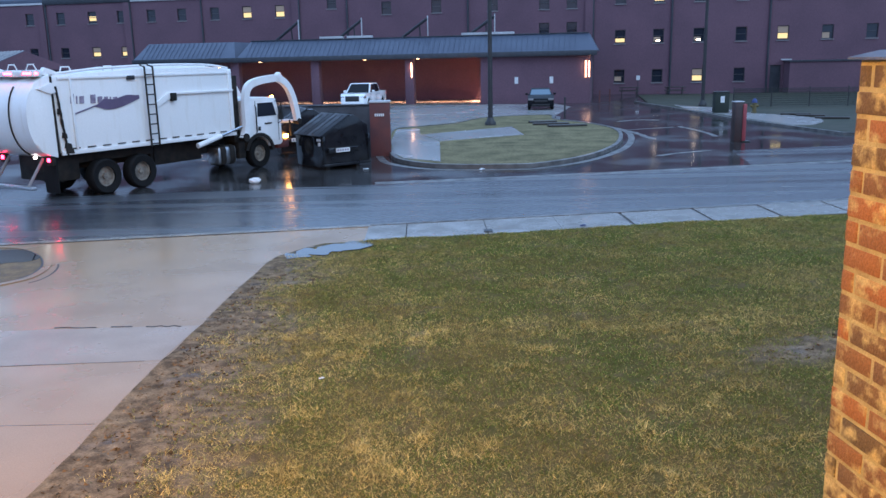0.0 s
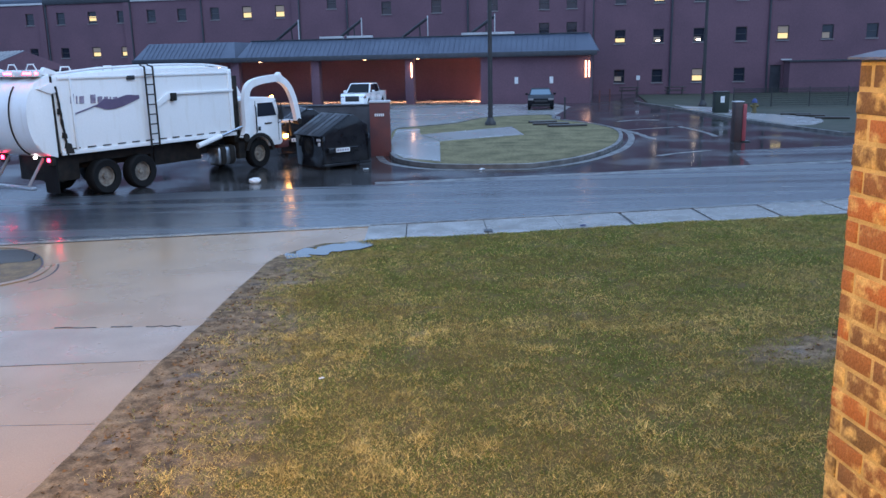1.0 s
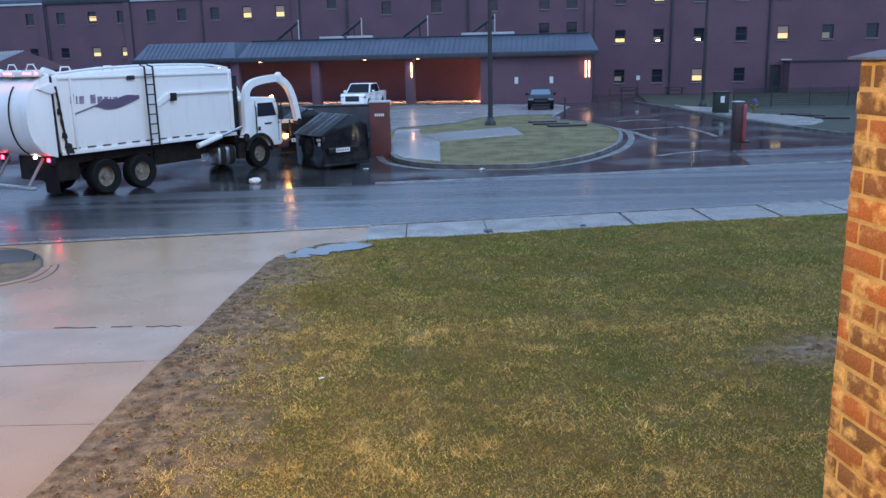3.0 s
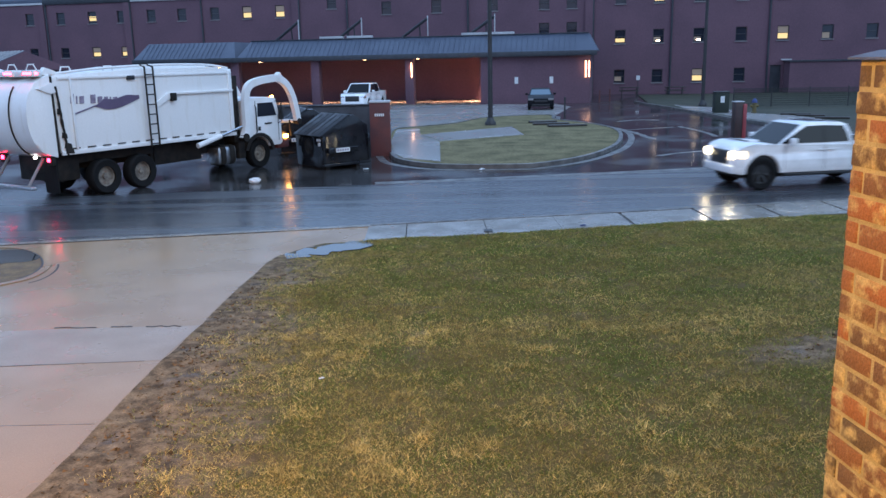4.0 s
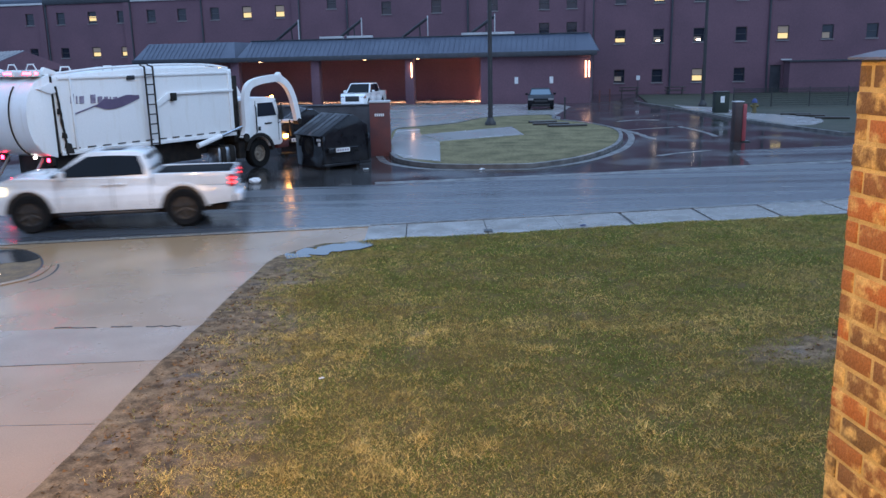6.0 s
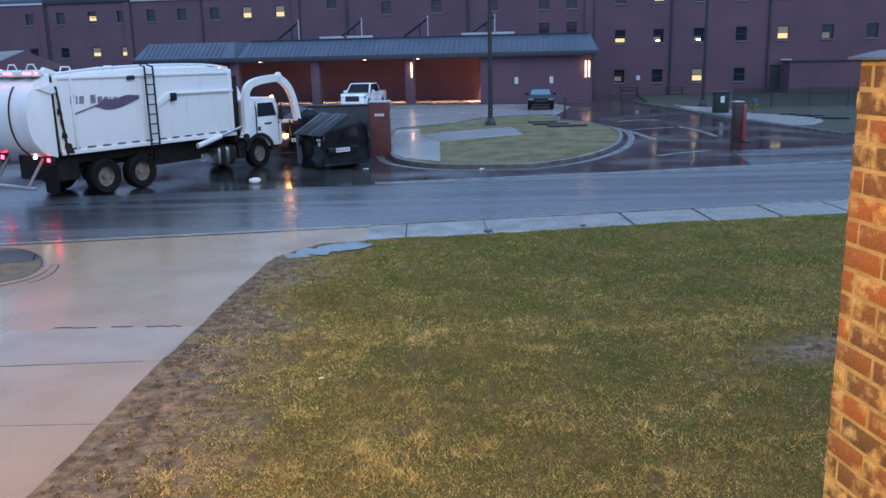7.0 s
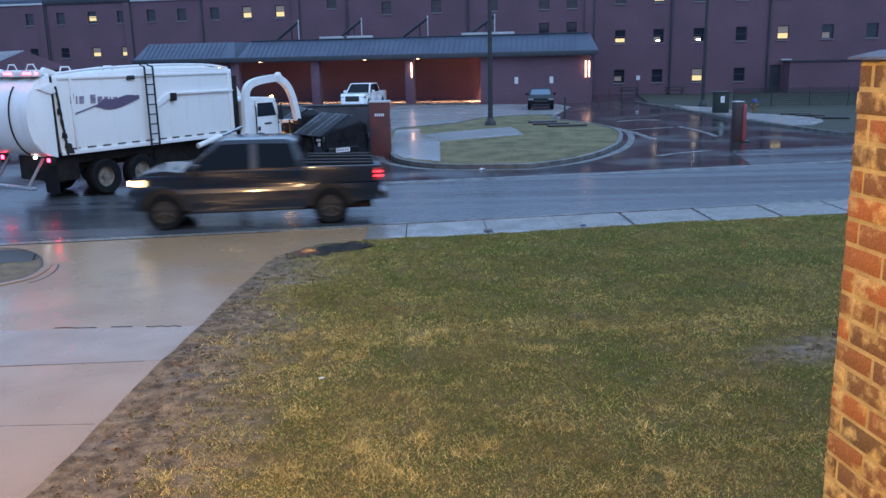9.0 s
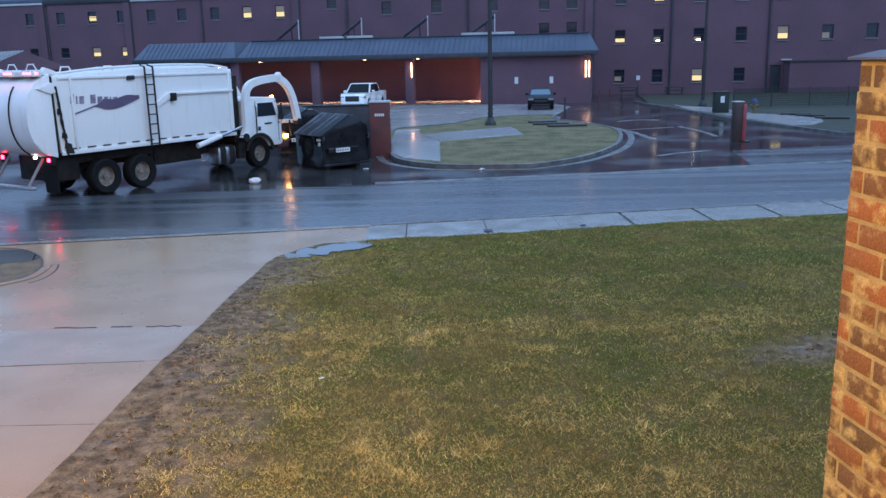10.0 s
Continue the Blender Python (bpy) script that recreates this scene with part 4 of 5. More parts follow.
        for x in (mid - 0.28, ws - 1.35):
            part("door_handle", box(x, x + 0.2, s * (half - 0.01), s * (half + 0.035), belt - 0.16, belt - 0.12, 0.01), paint, car)
        part("mirror", box(ws - 0.42, ws - 0.28, s * (half + 0.02), s * (half + 0.22), belt + 0.0, belt + 0.2, 0.04), paint, car)
        part("running_board", box(ar + 0.1, wb - ar - 0.1, s * (half - 0.15), s * (half + 0.02), 0.36, 0.42, 0.015), PLASTIC, car)
        tall = 0.21 if paint is CARWHITE else 0.15
        lens = part("headlight", tuck(box(nose - 0.34, nose - 0.03, s * (half - 0.3), s * (half + 0.008), hood - 0.19 - tall, hood - 0.19, 0.05), nose), head, car, "glowing headlight")
        if head is not CHROME:
            part("reflector", box(nose - 0.04, nose + 0.014, s * (half - 0.31), s * (half - 0.17), hood - 0.17 - tall, hood - 0.22, 0.012), BEAM if paint is CARWHITE else BEAMDIM, lens, "bright reflector facing forwards")
        tail_ob = part("tail_light", box(-rear - 0.012, -rear + 0.14, s * (half - 0.086), s * (half + 0.008), rail - 0.36, rail - 0.08, 0.02), REDLENS, car, "red tail light with two glowing bars")
        if head is not CHROME:
            for z in (rail - 0.29, rail - 0.19):
                part("light_bar", box(-rear - 0.018, -rear + 0.12, s * (half - 0.08), s * (half + 0.014), z, z + 0.05, 0.012), TAIL, tail_ob, "glowing red bar")
        part("wheel_flare", prism(arc(0, wheel_r + 0.02, ar + 0.05, 0, 180, 14) + arc(0, wheel_r + 0.02, ar + 0.002, 180, 0, 14), s * (half - 0.02), s * (half + 0.025)), paint, car)
        part("wheel_flare", prism(arc(wb, wheel_r + 0.02, ar + 0.05, 0, 180, 14) + arc(wb, wheel_r + 0.02, ar + 0.002, 180, 0, 14), s * (half - 0.02), s * (half + 0.025)), paint, car)
    wind = [(ws - 0.75, top - 0.06), (ws - 0.73, top - 0.045), (ws - 0.035, belt + 0.03), (ws - 0.08, belt + 0.03)]
    bm = prism(wind, -half + 0.15, half - 0.15)
    for v in bm.verts:
        v.co.y *= 1 - 0.18 * max(0, (v.co.z - belt) / (top - belt))
        v.co.x += 0.014
    part("windscreen", bm, GLASS, car)
    bm = prism([(c0 + 0.15, top - 0.1), (c0 + 0.065, belt + 0.1), (c0 + 0.03, belt + 0.1), (c0 + 0.11, top - 0.1)], -half + 0.25, half - 0.25)
    part("rear_window", bm, GLASS, car)
    part("grille", box(nose - 0.1, nose + 0.0, -half + 0.46, half - 0.46, 0.66, hood - 0.2, 0.03), PLASTIC, car, "dark grille")
    part("front_bumper", tuck(box(nose - 0.3, nose + 0.05, -half + 0.01, half - 0.01, 0.44, 0.66, 0.05), nose), paint, car)
    part("rear_bumper", box(-rear - 0.14, -rear + 0.02, -half + 0.06, half - 0.06, 0.52, 0.7, 0.03), paint, car, "rear bumper")
    part("underbody", box(-rear + 0.2, nose - 0.3, -half + 0.3, half - 0.3, 0.3, 0.5), CHASSIS, car)
    wheels = []
    for x in (0, wb):
        for s in (1, -1):
            wheels.append((make_wheel(car, x, s * (half - 0.13), wheel_r, 0.26, wheel_r * 0.62, rim_mat, 6, s), x, s * (half - 0.13)))
    return car, wheels


white_pickup, white_wheels = pickup("pickup_truck", pose(40, 33, 0), "white crew-cab pickup driving past with headlights on", CARWHITE, PICKRIM, 3.3, 0.79, 1.15, 0.93, 0.425, 1.17, 1.73, 1.8, HEAD, 1.24)
dark_pickup, dark_wheels = pickup("pickup_truck", pose(90, 45, 0), "dark blue-grey crew-cab pickup driving past on wet road", CARDARK, PICKRIM, 3.66, 0.7, 1.15, 0.99, 0.41, 1.26, 1.93, 1.72, HEADW, 1.32)
parked, _ = pickup("pickup_truck", pose(-6.4, 66.2, 0, 0, 0, 0), "white pickup parked beside the canopy, lights off", CARWHITE, RIM, 3.7, 1.0, 1.2, 1.0, 0.40, 1.24, 1.93, 1.75, CHROME, 1.26)
for o in parked.children:
    if o.name.startswith("tail_light"):
        o.data.materials[0] = REDPAINT
parked.matrix_basis = pose(-5.5, 67.2, 0, 0, 0, 258)


part("tonneau_cover", box(-1.06, 0.6, -0.84, 0.84, 1.16, 1.2, 0.01), VINYL, white_pickup, "black bed cover")
part("sunroof", box(1.3, 1.75, -0.42, 0.42, 1.725, 1.75, 0.004), GLASS, white_pickup, "dark glass sunroof")
part("hood_scoop", box(3.1, 3.4, -0.3, 0.3, 1.2, 1.28, 0.025), CARWHITE, white_pickup)
part("scoop_mouth", box(3.402, 3.41, -0.26, 0.26, 1.225, 1.26), PLASTIC, white_pickup)
for k, y in enumerate((0.93, 0.35, -0.35, -0.93)):
    part("bed_rail", tube([(-1.0, y, 1.36), (0.55, y, 1.4)], 0.025, 6), PLASTIC, dark_pickup, "black bed rail")


def hatchback(name, m, label, paint):
    """A compact five-door car, nose towards local x."""
    car = thing(name, m, label, "car")
    r, wb, ar = 0.32, 2.62, 0.38
    outline = ([(-0.85, 0.45), (-0.9, 0.95), (2.2, 1.0), (3.1, 0.92), (3.42, 0.78), (3.5, 0.5), (3.4, 0.25), (wb + ar, 0.22)] + arc(wb, r, ar, 0, 180, 12)
               + [(wb - ar, 0.22), (ar, 0.22)] + arc(0, r, ar, 0, 180, 12) + [(-ar - 0.02, 0.3)])
    part("body", prism(outline, -0.9, 0.9, 0.06), paint, car)
    cab = [(-0.8, 0.93), (-0.55, 1.22), (0.1, 1.4), (1.0, 1.44), (1.4, 1.37), (2.25, 0.98), (2.2, 0.93)]
    part("cab", prism(cab, -0.84, 0.84, 0.05, (0.95, 1.43, 0.24)), paint, car)
    bm = prism([(1.46, 1.345), (2.22, 1.01), (2.17, 0.99), (1.41, 1.325)], -0.74, 0.74)
    for v in bm.verts:
        v.co.x += 0.03
        v.co.y *= 1 - 0.2 * max(0, (v.co.z - 0.95) / 0.48)
    part("windscreen", bm, glass("pale_windscreen", (0.1, 0.15, 0.19)), car)
    for s in (1, -1):
        bm = prism([(-0.4, 1.02), (-0.25, 1.24), (0.15, 1.34), (1.25, 1.34), (1.9, 1.02)], s * 0.78, s * 0.848)
        for v in bm.verts:
            v.co.y *= 1 - 0.24 * max(0, (v.co.z - 0.95) / 0.48)
        part("side_window", bm, GLASS, car)
        part("headlight", box(3.2, 3.46, s * 0.5, s * 0.88, 0.66, 0.8, 0.04), SILL, car, "clear unlit headlight")
        part("mirror", box(1.7, 1.85, s * 0.9, s * 1.08, 0.98, 1.12, 0.03), paint, car)
        for x in (0, wb):
            make_wheel(car, x, s * 0.8, r, 0.22, 0.2, RIM, 5, s)
    part("grille", box(3.4, 3.51, -0.45, 0.45, 0.55, 0.68, 0.02), PLASTIC, car)
    part("air_intake", box(3.42, 3.5, -0.6, 0.6, 0.3, 0.42, 0.02), PLASTIC, car)
    return car


hatchback("hatchback_car", pose(7.35, 62.1, 0, 0, 0, 264), "dark compact car parked in a wet bay", CARBLACK)

# ---- front-loading refuse truck ----
truck = thing("refuse_truck", pose(-9.65, 23.77, 0, 0, 0, 58.35), "white front-loading refuse truck with arms over its cab", "refuse truck")
WID = 2.45
side = [(-1.2, 1.32), (-1.28, 3.28), (-1.15, 3.4), (1.5, 3.5), (4.6, 3.5), (5.3, 3.42), (5.3, 1.42), (4.9, 1.34)]
body = part("box_body", prism(side, 0.02, WID - 0.02, 0.05), TRUCKWHITE, truck, "white steel hopper body, scuffed")
part("roof_rail", tube(smooth_line([(-1.1, 0.1, 3.42), (0, 0.1, 3.52), (2, 0.1, 3.6), (4.2, 0.1, 3.58), (5.2, 0.1, 3.46)], 4), 0.035), WHITE, body)
part("roof_cover", prism([(0.2, 3.45), (1.6, 3.58), (4.0, 3.62), (5.2, 3.46)], 0.5, WID - 0.5, 0.02), WHITE, body)
part("side_rail", box(-1.2, 5.3, -0.03, 0.04, 1.25, 1.36, 0.01), WHITE, body)
part("ledge", box(2.7, 5.25, -0.06, 0.03, 2.70, 2.77, 0.01), WHITE, body, "folded ledge of the hopper")
part("ledge", prism([(2.1, 2.35), (2.7, 2.62), (2.7, 2.77), (2.55, 2.77), (2.1, 2.5)], -0.04, 0.03, 0.005), WHITE, body)
part("bracket", box(2.62, 2.8, -0.14, 0.0, 2.52, 2.76, 0.02), CHASSIS, body)
part("side_lamp", box(1.12, 1.38, -0.05, 0.03, 3.2, 3.32, 0.01), PLASTIC, body)
for x in (-0.72, 5.12):
    part("rib", box(x - 0.035, x + 0.035, -0.03, 0.03, 1.38, 3.36, 0.01), WHITE, body)
part("rib", box(-1.1, 5.25, -0.025, 0.03, 3.27, 3.34, 0.01), WHITE, body)
for i in range(12):
    x = -0.9 + i * 0.5
    part("reflector_strip", box(x, x + 0.27, -0.012, 0.0, 1.39, 1.425), CHASSIS, body)
lad = part("ladder", tube([(1.68, -0.13, 3.55), (1.69, -0.13, 1.22)], 0.028, 6), CHASSIS, truck, "dark steel ladder on the side")
part("rail", tube([(1.98, -0.13, 3.55), (1.99, -0.13, 1.22)], 0.028, 6), CHASSIS, lad)
part("rail", tube([(1.68, -0.13, 3.55), (1.7, 0.1, 3.62), (1.96, 0.1, 3.62), (1.98, -0.13, 3.55)], 0.025, 6), CHASSIS, lad)
for i in range(8):
    z = 1.3 + i * 0.29
    part("rung", tube([(1.68, -0.13, z), (1.99, -0.13, z)], 0.02, 6), CHASSIS, lad)
# painted lettering as plain bars, one for each letter, and a feather shape under it
cx = -0.78
for k, wdt in enumerate((0.13, 0.06, 0.16, 0.1, 0.18, 0.17, 0.14, 0.06, 0.16, 0.18, 0.12)):
    if k != 3:
        lo, hi = 2.62 - 0.006 * k, (2.88 if k in (0, 4) else 2.83) - 0.012 * k
        bm = prism([(cx + 0.01, lo), (cx + wdt - 0.02, lo), (cx + wdt, hi), (cx + 0.03, hi)], -0.006, 0.024)
        part("lettering", bm, FADED, body)
    cx += wdt + 0.045
bm = bmesh.new()
fe = [(0.0, 2.5)] + [(0.15 + 1.35 * i / 10, 2.47 + 0.018 * i - 0.13 * math.sin(math.pi * (i / 10) ** 0.7)) for i in range(1, 11)] + [(1.5 - 1.35 * i / 10, 2.66 + 0.02 * (10 - i) * 0.6 - 0.03 * math.cos(i)) for i in range(0, 10)]
part("painted_feather", prism(fe, -0.01, 0.02), INK, body, "dark plum feather shape")
part("painted_feather", prism([(-0.72, 2.31), (0.05, 2.52), (0.04, 2.55), (-0.72, 2.34)], -0.01, 0.02), INK, body)

for x in (-0.9, 0.45):
    part("roof_loop", tube([(x, 0.15, 3.42), (x + 0.06, 0.15, 3.6), (x + 0.3, 0.15, 3.6), (x + 0.36, 0.15, 3.46)], 0.022, 6), WHITE, body)
tg = [(-1.3, 1.2)] + [(-1.32 - 0.78 * math.sin(radians(a)) ** 0.8, 2.3 - 1.05 * math.cos(radians(a))) for a in range(8, 173, 11)] + [(-1.3, 3.42)]
tail = part("tailgate", prism(tg, 0.0, WID, 0.06), TRUCKWHITE, truck, "bulging white steel tailgate")
part("seam", tube([(-1.32 - 0.8 * math.sin(radians(a)) ** 0.8, 0.75, 2.3 - 1.07 * math.cos(radians(a))) for a in range(20, 150, 10)], 0.02, 6), CHASSIS, tail)
part("hinge_gap", box(-1.31, -1.26, -0.01, WID + 0.01, 1.3, 3.36), CHASSIS, tail)
part("light_bar", box(-1.75, -1.45, 0.1, WID - 0.1, 3.36, 3.5, 0.02), WHITE, tail)
for y in (0.2, 1.05, 1.95):
    part("lamp_housing", box(-1.8, -1.52, y - 0.2, y + 0.24, 3.36, 3.54, 0.02), WHITE, tail)
    for k in (-0.11, 0.02, 0.15):
        part("marker_lamp", box(-1.815, -1.79, y + k - 0.05, y + k + 0.05, 3.42, 3.48, 0.01), MARKER, tail, "glowing red marker lamp")
    part("marker_lamp", box(-1.72, -1.64, y - 0.212, y - 0.195, 3.42, 3.48, 0.005), MARKER, tail, "glowing red marker lamp")
    part("guard_loop", tube([(-1.66, y - 0.22, 3.52), (-1.66, y - 0.1, 3.68), (-1.66, y + 0.14, 3.68), (-1.66, y + 0.26, 3.52)], 0.02, 6), WHITE, tail)
part("hinge", prism([(-1.5, 3.4), (-1.35, 3.6), (-1.05, 3.5), (-0.95, 3.4)], 0.1, 0.25, 0.02), WHITE, tail)
part("hinge", prism([(-1.5, 3.4), (-1.35, 3.6), (-1.05, 3.5), (-0.95, 3.4)], WID - 0.25, WID - 0.1, 0.02), WHITE, tail)
hose_rng = random.Random(5)
for y, wide in ((-0.03, 0.03), (-0.045, 0.018)):
    hose = [(-1.2 + 0.16 * i / 12 + 0.035 * (hose_rng.random() - 0.5), y, 3.1 - 1.85 * i / 12) for i in range(13)]
    part("hose", tube(smooth_line(hose, 3), wide, 6), CHASSIS, tail, "greasy black hydraulic hose")
for x, z, w in ((-1.16, 2.42, 0.1), (-1.08, 1.78, 0.14), (-1.0, 1.5, 0.2), (-0.98, 1.36, 0.26)):
    part("latch", prism([(x - w / 2, z - 0.06), (x - w * 0.3, z + 0.09), (x + w * 0.4, z + 0.05), (x + w / 2, z - 0.08)], -0.05, 0.02, 0.006), CHASSIS, tail, "greasy steel latch")
part("bracket", prism([(-1.75, 3.05), (-1.3, 3.2), (-1.2, 2.95), (-1.35, 2.9)], -0.05, 0.06, 0.01), WHITE, tail)
for y in (0.12, WID - 0.2):
    part("lamp_housing", box(-1.5, -1.38, y - 0.08, y + 0.2, 1.0, 1.3, 0.02), CHASSIS, tail)
    part("tail_lamp", box(-1.54, -1.5, y, y + 0.09, 1.1, 1.2, 0.015), TAILHOT, tail, "glowing red tail lamp")
part("reverse_lamp", box(-1.56, -1.5, 0.7, 0.78, 1.17, 1.23, 0.012), WHITELAMP, tail, "glowing white reversing lamp")
part("rear_frame", tube([(-1.55, 0.35, 1.2), (-2.1, 0.35, 0.45)], 0.04, 6), SILL, truck, "white tubular rear guard")
part("rear_frame", tube([(-1.55, 1.9, 1.2), (-2.1, 1.9, 0.45)], 0.04, 6), SILL, truck)
part("rear_bumper", box(-2.15, -2.0, 0.1, WID - 0.1, 0.4, 0.5, 0.02), STEEL, truck)
part("mudflap", box(-1.36, -1.32, 0.1, 0.68, 0.22, 1.15), RUBBER, truck)
part("side_box", box(-1.2, -0.45, 0.4, WID - 0.4, 0.5, 1.25, 0.02), CHASSIS, truck)
part("side_box", box(2.3, 4.2, 0.55, 1.0, 0.55, 1.25, 0.02), CHASSIS, truck)
part("chassis", box(-1.3, 7.2, 0.75, 1.7, 0.75, 1.3, 0.02), CHASSIS, truck, "dirty black chassis frame")
part("skirt", box(-1.2, 2.2, 0.45, WID - 0.45, 0.95, 1.3), CHASSIS, truck)
part("skirt", box(2.2, 5.4, 0.6, WID - 0.6, 0.7, 1.3), CHASSIS, truck)
tank = part("fuel_tank", box(4.5, 5.36, 0.06, 0.66, 0.3, 0.93, 0.14), STEEL, truck, "brushed aluminium fuel tank")
for x in (4.72, 5.12):
    part("strap", box(x - 0.02, x + 0.02, 0.05, 0.67, 0.29, 0.94, 0.14), CHASSIS, tank)
lift = part("lift_cylinder", rod((3.5, -0.1, 1.06), (4.5, -0.1, 1.29), 0.085), WHITE, truck, "white hydraulic cylinder")
part("piston_rod", rod((4.5, -0.1, 1.29), (5.5, -0.1, 1.53), 0.04), CHROME, lift, "bright piston rod")
for x in (0.16, 1.42):
    for s, y in ((-1, 0.2), (1, WID - 0.2)):
        make_wheel(truck, x, y, 0.51, 0.36, 0.29, DIRTYRIM, 0, s)
for s, y in ((-1, 0.2), (1, WID - 0.2)):
    make_wheel(truck, 6.55, y - 0.1 * s, 0.51, 0.32, 0.29, DIRTYRIM, 0, s)
cabp = [(5.75, 1.02), (5.75, 2.36), (5.9, 2.42), (7.25, 2.42), (7.36, 2.36), (7.58, 1.62), (7.62, 0.82), (7.5, 0.74), (6.98, 0.74)] + arc(6.43, 0.5, 0.6, 22, 130, 8)
cab = part("cab", prism(cabp, 0.06, WID - 0.06, 0.05), WHITE, truck, "white low-entry truck cab")
part("side_window", prism([(6.42, 1.78), (6.45, 2.24), (7.2, 2.24), (7.36, 1.78)], 0.045, 0.08), PANE, cab, "dark cab side window")
part("windscreen", prism([(7.42, 2.3), (7.44, 2.3), (7.64, 1.64), (7.58, 1.64)], 0.2, WID - 0.2), GLASS, cab)
part("door_gap", box(6.33, 6.345, 0.05, 0.09, 0.95, 2.32), CHASSIS, cab)
part("door_gap", box(7.44, 7.455, 0.05, 0.09, 0.9, 1.8), CHASSIS, cab)
part("door_handle", box(6.75, 7.1, 0.03, 0.08, 1.5, 1.55, 0.01), PLASTIC, cab)
part("fuel_cap", box(6.42, 6.54, 0.04, 0.08, 1.3, 1.44, 0.01), PLASTIC, cab)
part("mirror", box(7.42, 7.5, -0.18, 0.02, 1.62, 2.1, 0.02), PLASTIC, cab)
part("beacon", box(7.26, 7.33, 0.1, 0.2, 2.41, 2.47, 0.01), AMBER, cab, "glowing amber marker lamp")
part("beacon", box(5.0, 5.12, 0.15, 0.28, 3.44, 3.5, 0.01), AMBER, truck, "glowing amber marker lamp")
part("fender", prism(arc(6.45, 0.5, 0.73, 8, 165, 12) + arc(6.45, 0.5, 0.6, 165, 8, 12), 0.02, 0.55), CHASSIS, cab)
part("step_box", box(5.5, 5.82, 0.12, 0.6, 0.42, 1.05, 0.03), CHASSIS, truck, "black step box behind the cab")
part("grab_rail", tube([(6.28, 0.02, 1.2), (6.28, -0.03, 1.3), (6.28, -0.03, 2.1), (6.28, 0.02, 2.2)], 0.018, 6), CHASSIS, cab)
part("wiper_arm", tube([(7.62, 0.5, 1.7), (7.5, 0.9, 2.2)], 0.015, 6), CHASSIS, cab)
part("mirror_arm", tube([(7.3, 0.04, 2.28), (7.46, -0.1, 2.24), (7.46, -0.1, 1.56), (7.4, 0.04, 1.5)], 0.016, 6), CHASSIS, cab)
# black block in place of the gap's shade, hides the far arm
part("gap_shade_block", box(5.33, 5.6, 0.12, WID - 0.1, 1.0, 3.2), CHASSIS, truck, "black block standing in for shade behind the cab")
# the bumper's red-brown colour paints in the orange glow of the headlights
part("bumper", box(7.4, 8.0, 0.1, WID - 0.1, 0.6, 0.88, 0.03), BRICK_DARK, truck)
for y in (0.25, WID - 0.45):
    part("headlight", box(7.9, 8.05, y - 0.1, y + 0.04, 0.92, 1.05, 0.03), AMBER, cab, "glowing headlight")
arm_line = smooth_line([(5.5, 0, 1.1), (5.68, 0, 1.5), (5.7, 0, 2.4), (5.88, 0, 2.82), (6.3, 0, 2.98), (7.0, 0, 3.06), (7.38, 0, 3.05), (7.78, 0, 2.82), (8.05, 0, 2.4), (8.2, 0, 1.9), (8.27, 0, 1.55)], 4)
for y in (-0.12, WID + 0.12):
    arm = part("loader_arm", tube([(a, y, c) for a, b, c in arm_line], 0.1, square=(0.085, 0.12)), WHITE, truck, "bent white loader arm")
    part("elbow_plate", prism([(7.18, 3.12), (7.4, 3.27), (7.52, 3.1), (7.4, 2.95)], y - 0.1, y + 0.1, 0.01), WHITE, arm)
    part("fork_hinge", rod((8.27, y - 0.12, 1.5), (8.27, y + 0.12, 1.5), 0.11), CHASSIS, arm)
    part("pivot", rod((5.55, y - 0.12, 1.15), (5.55, y + 0.12, 1.15), 0.14), CHASSIS, arm)
part("cross_tube", rod((8.27, -0.1, 1.5), (8.27, WID + 0.1, 1.5), 0.07), WHITE, truck)
for y in (0.2, WID - 0.2):
    part("fork", box(8.25, 9.2, y - 0.05, y + 0.05, 0.95, 1.1, 0.02), CHASSIS, truck)
    part("fork", box(8.2, 8.34, y - 0.05, y + 0.05, 0.95, 1.55, 0.02), CHASSIS, truck)


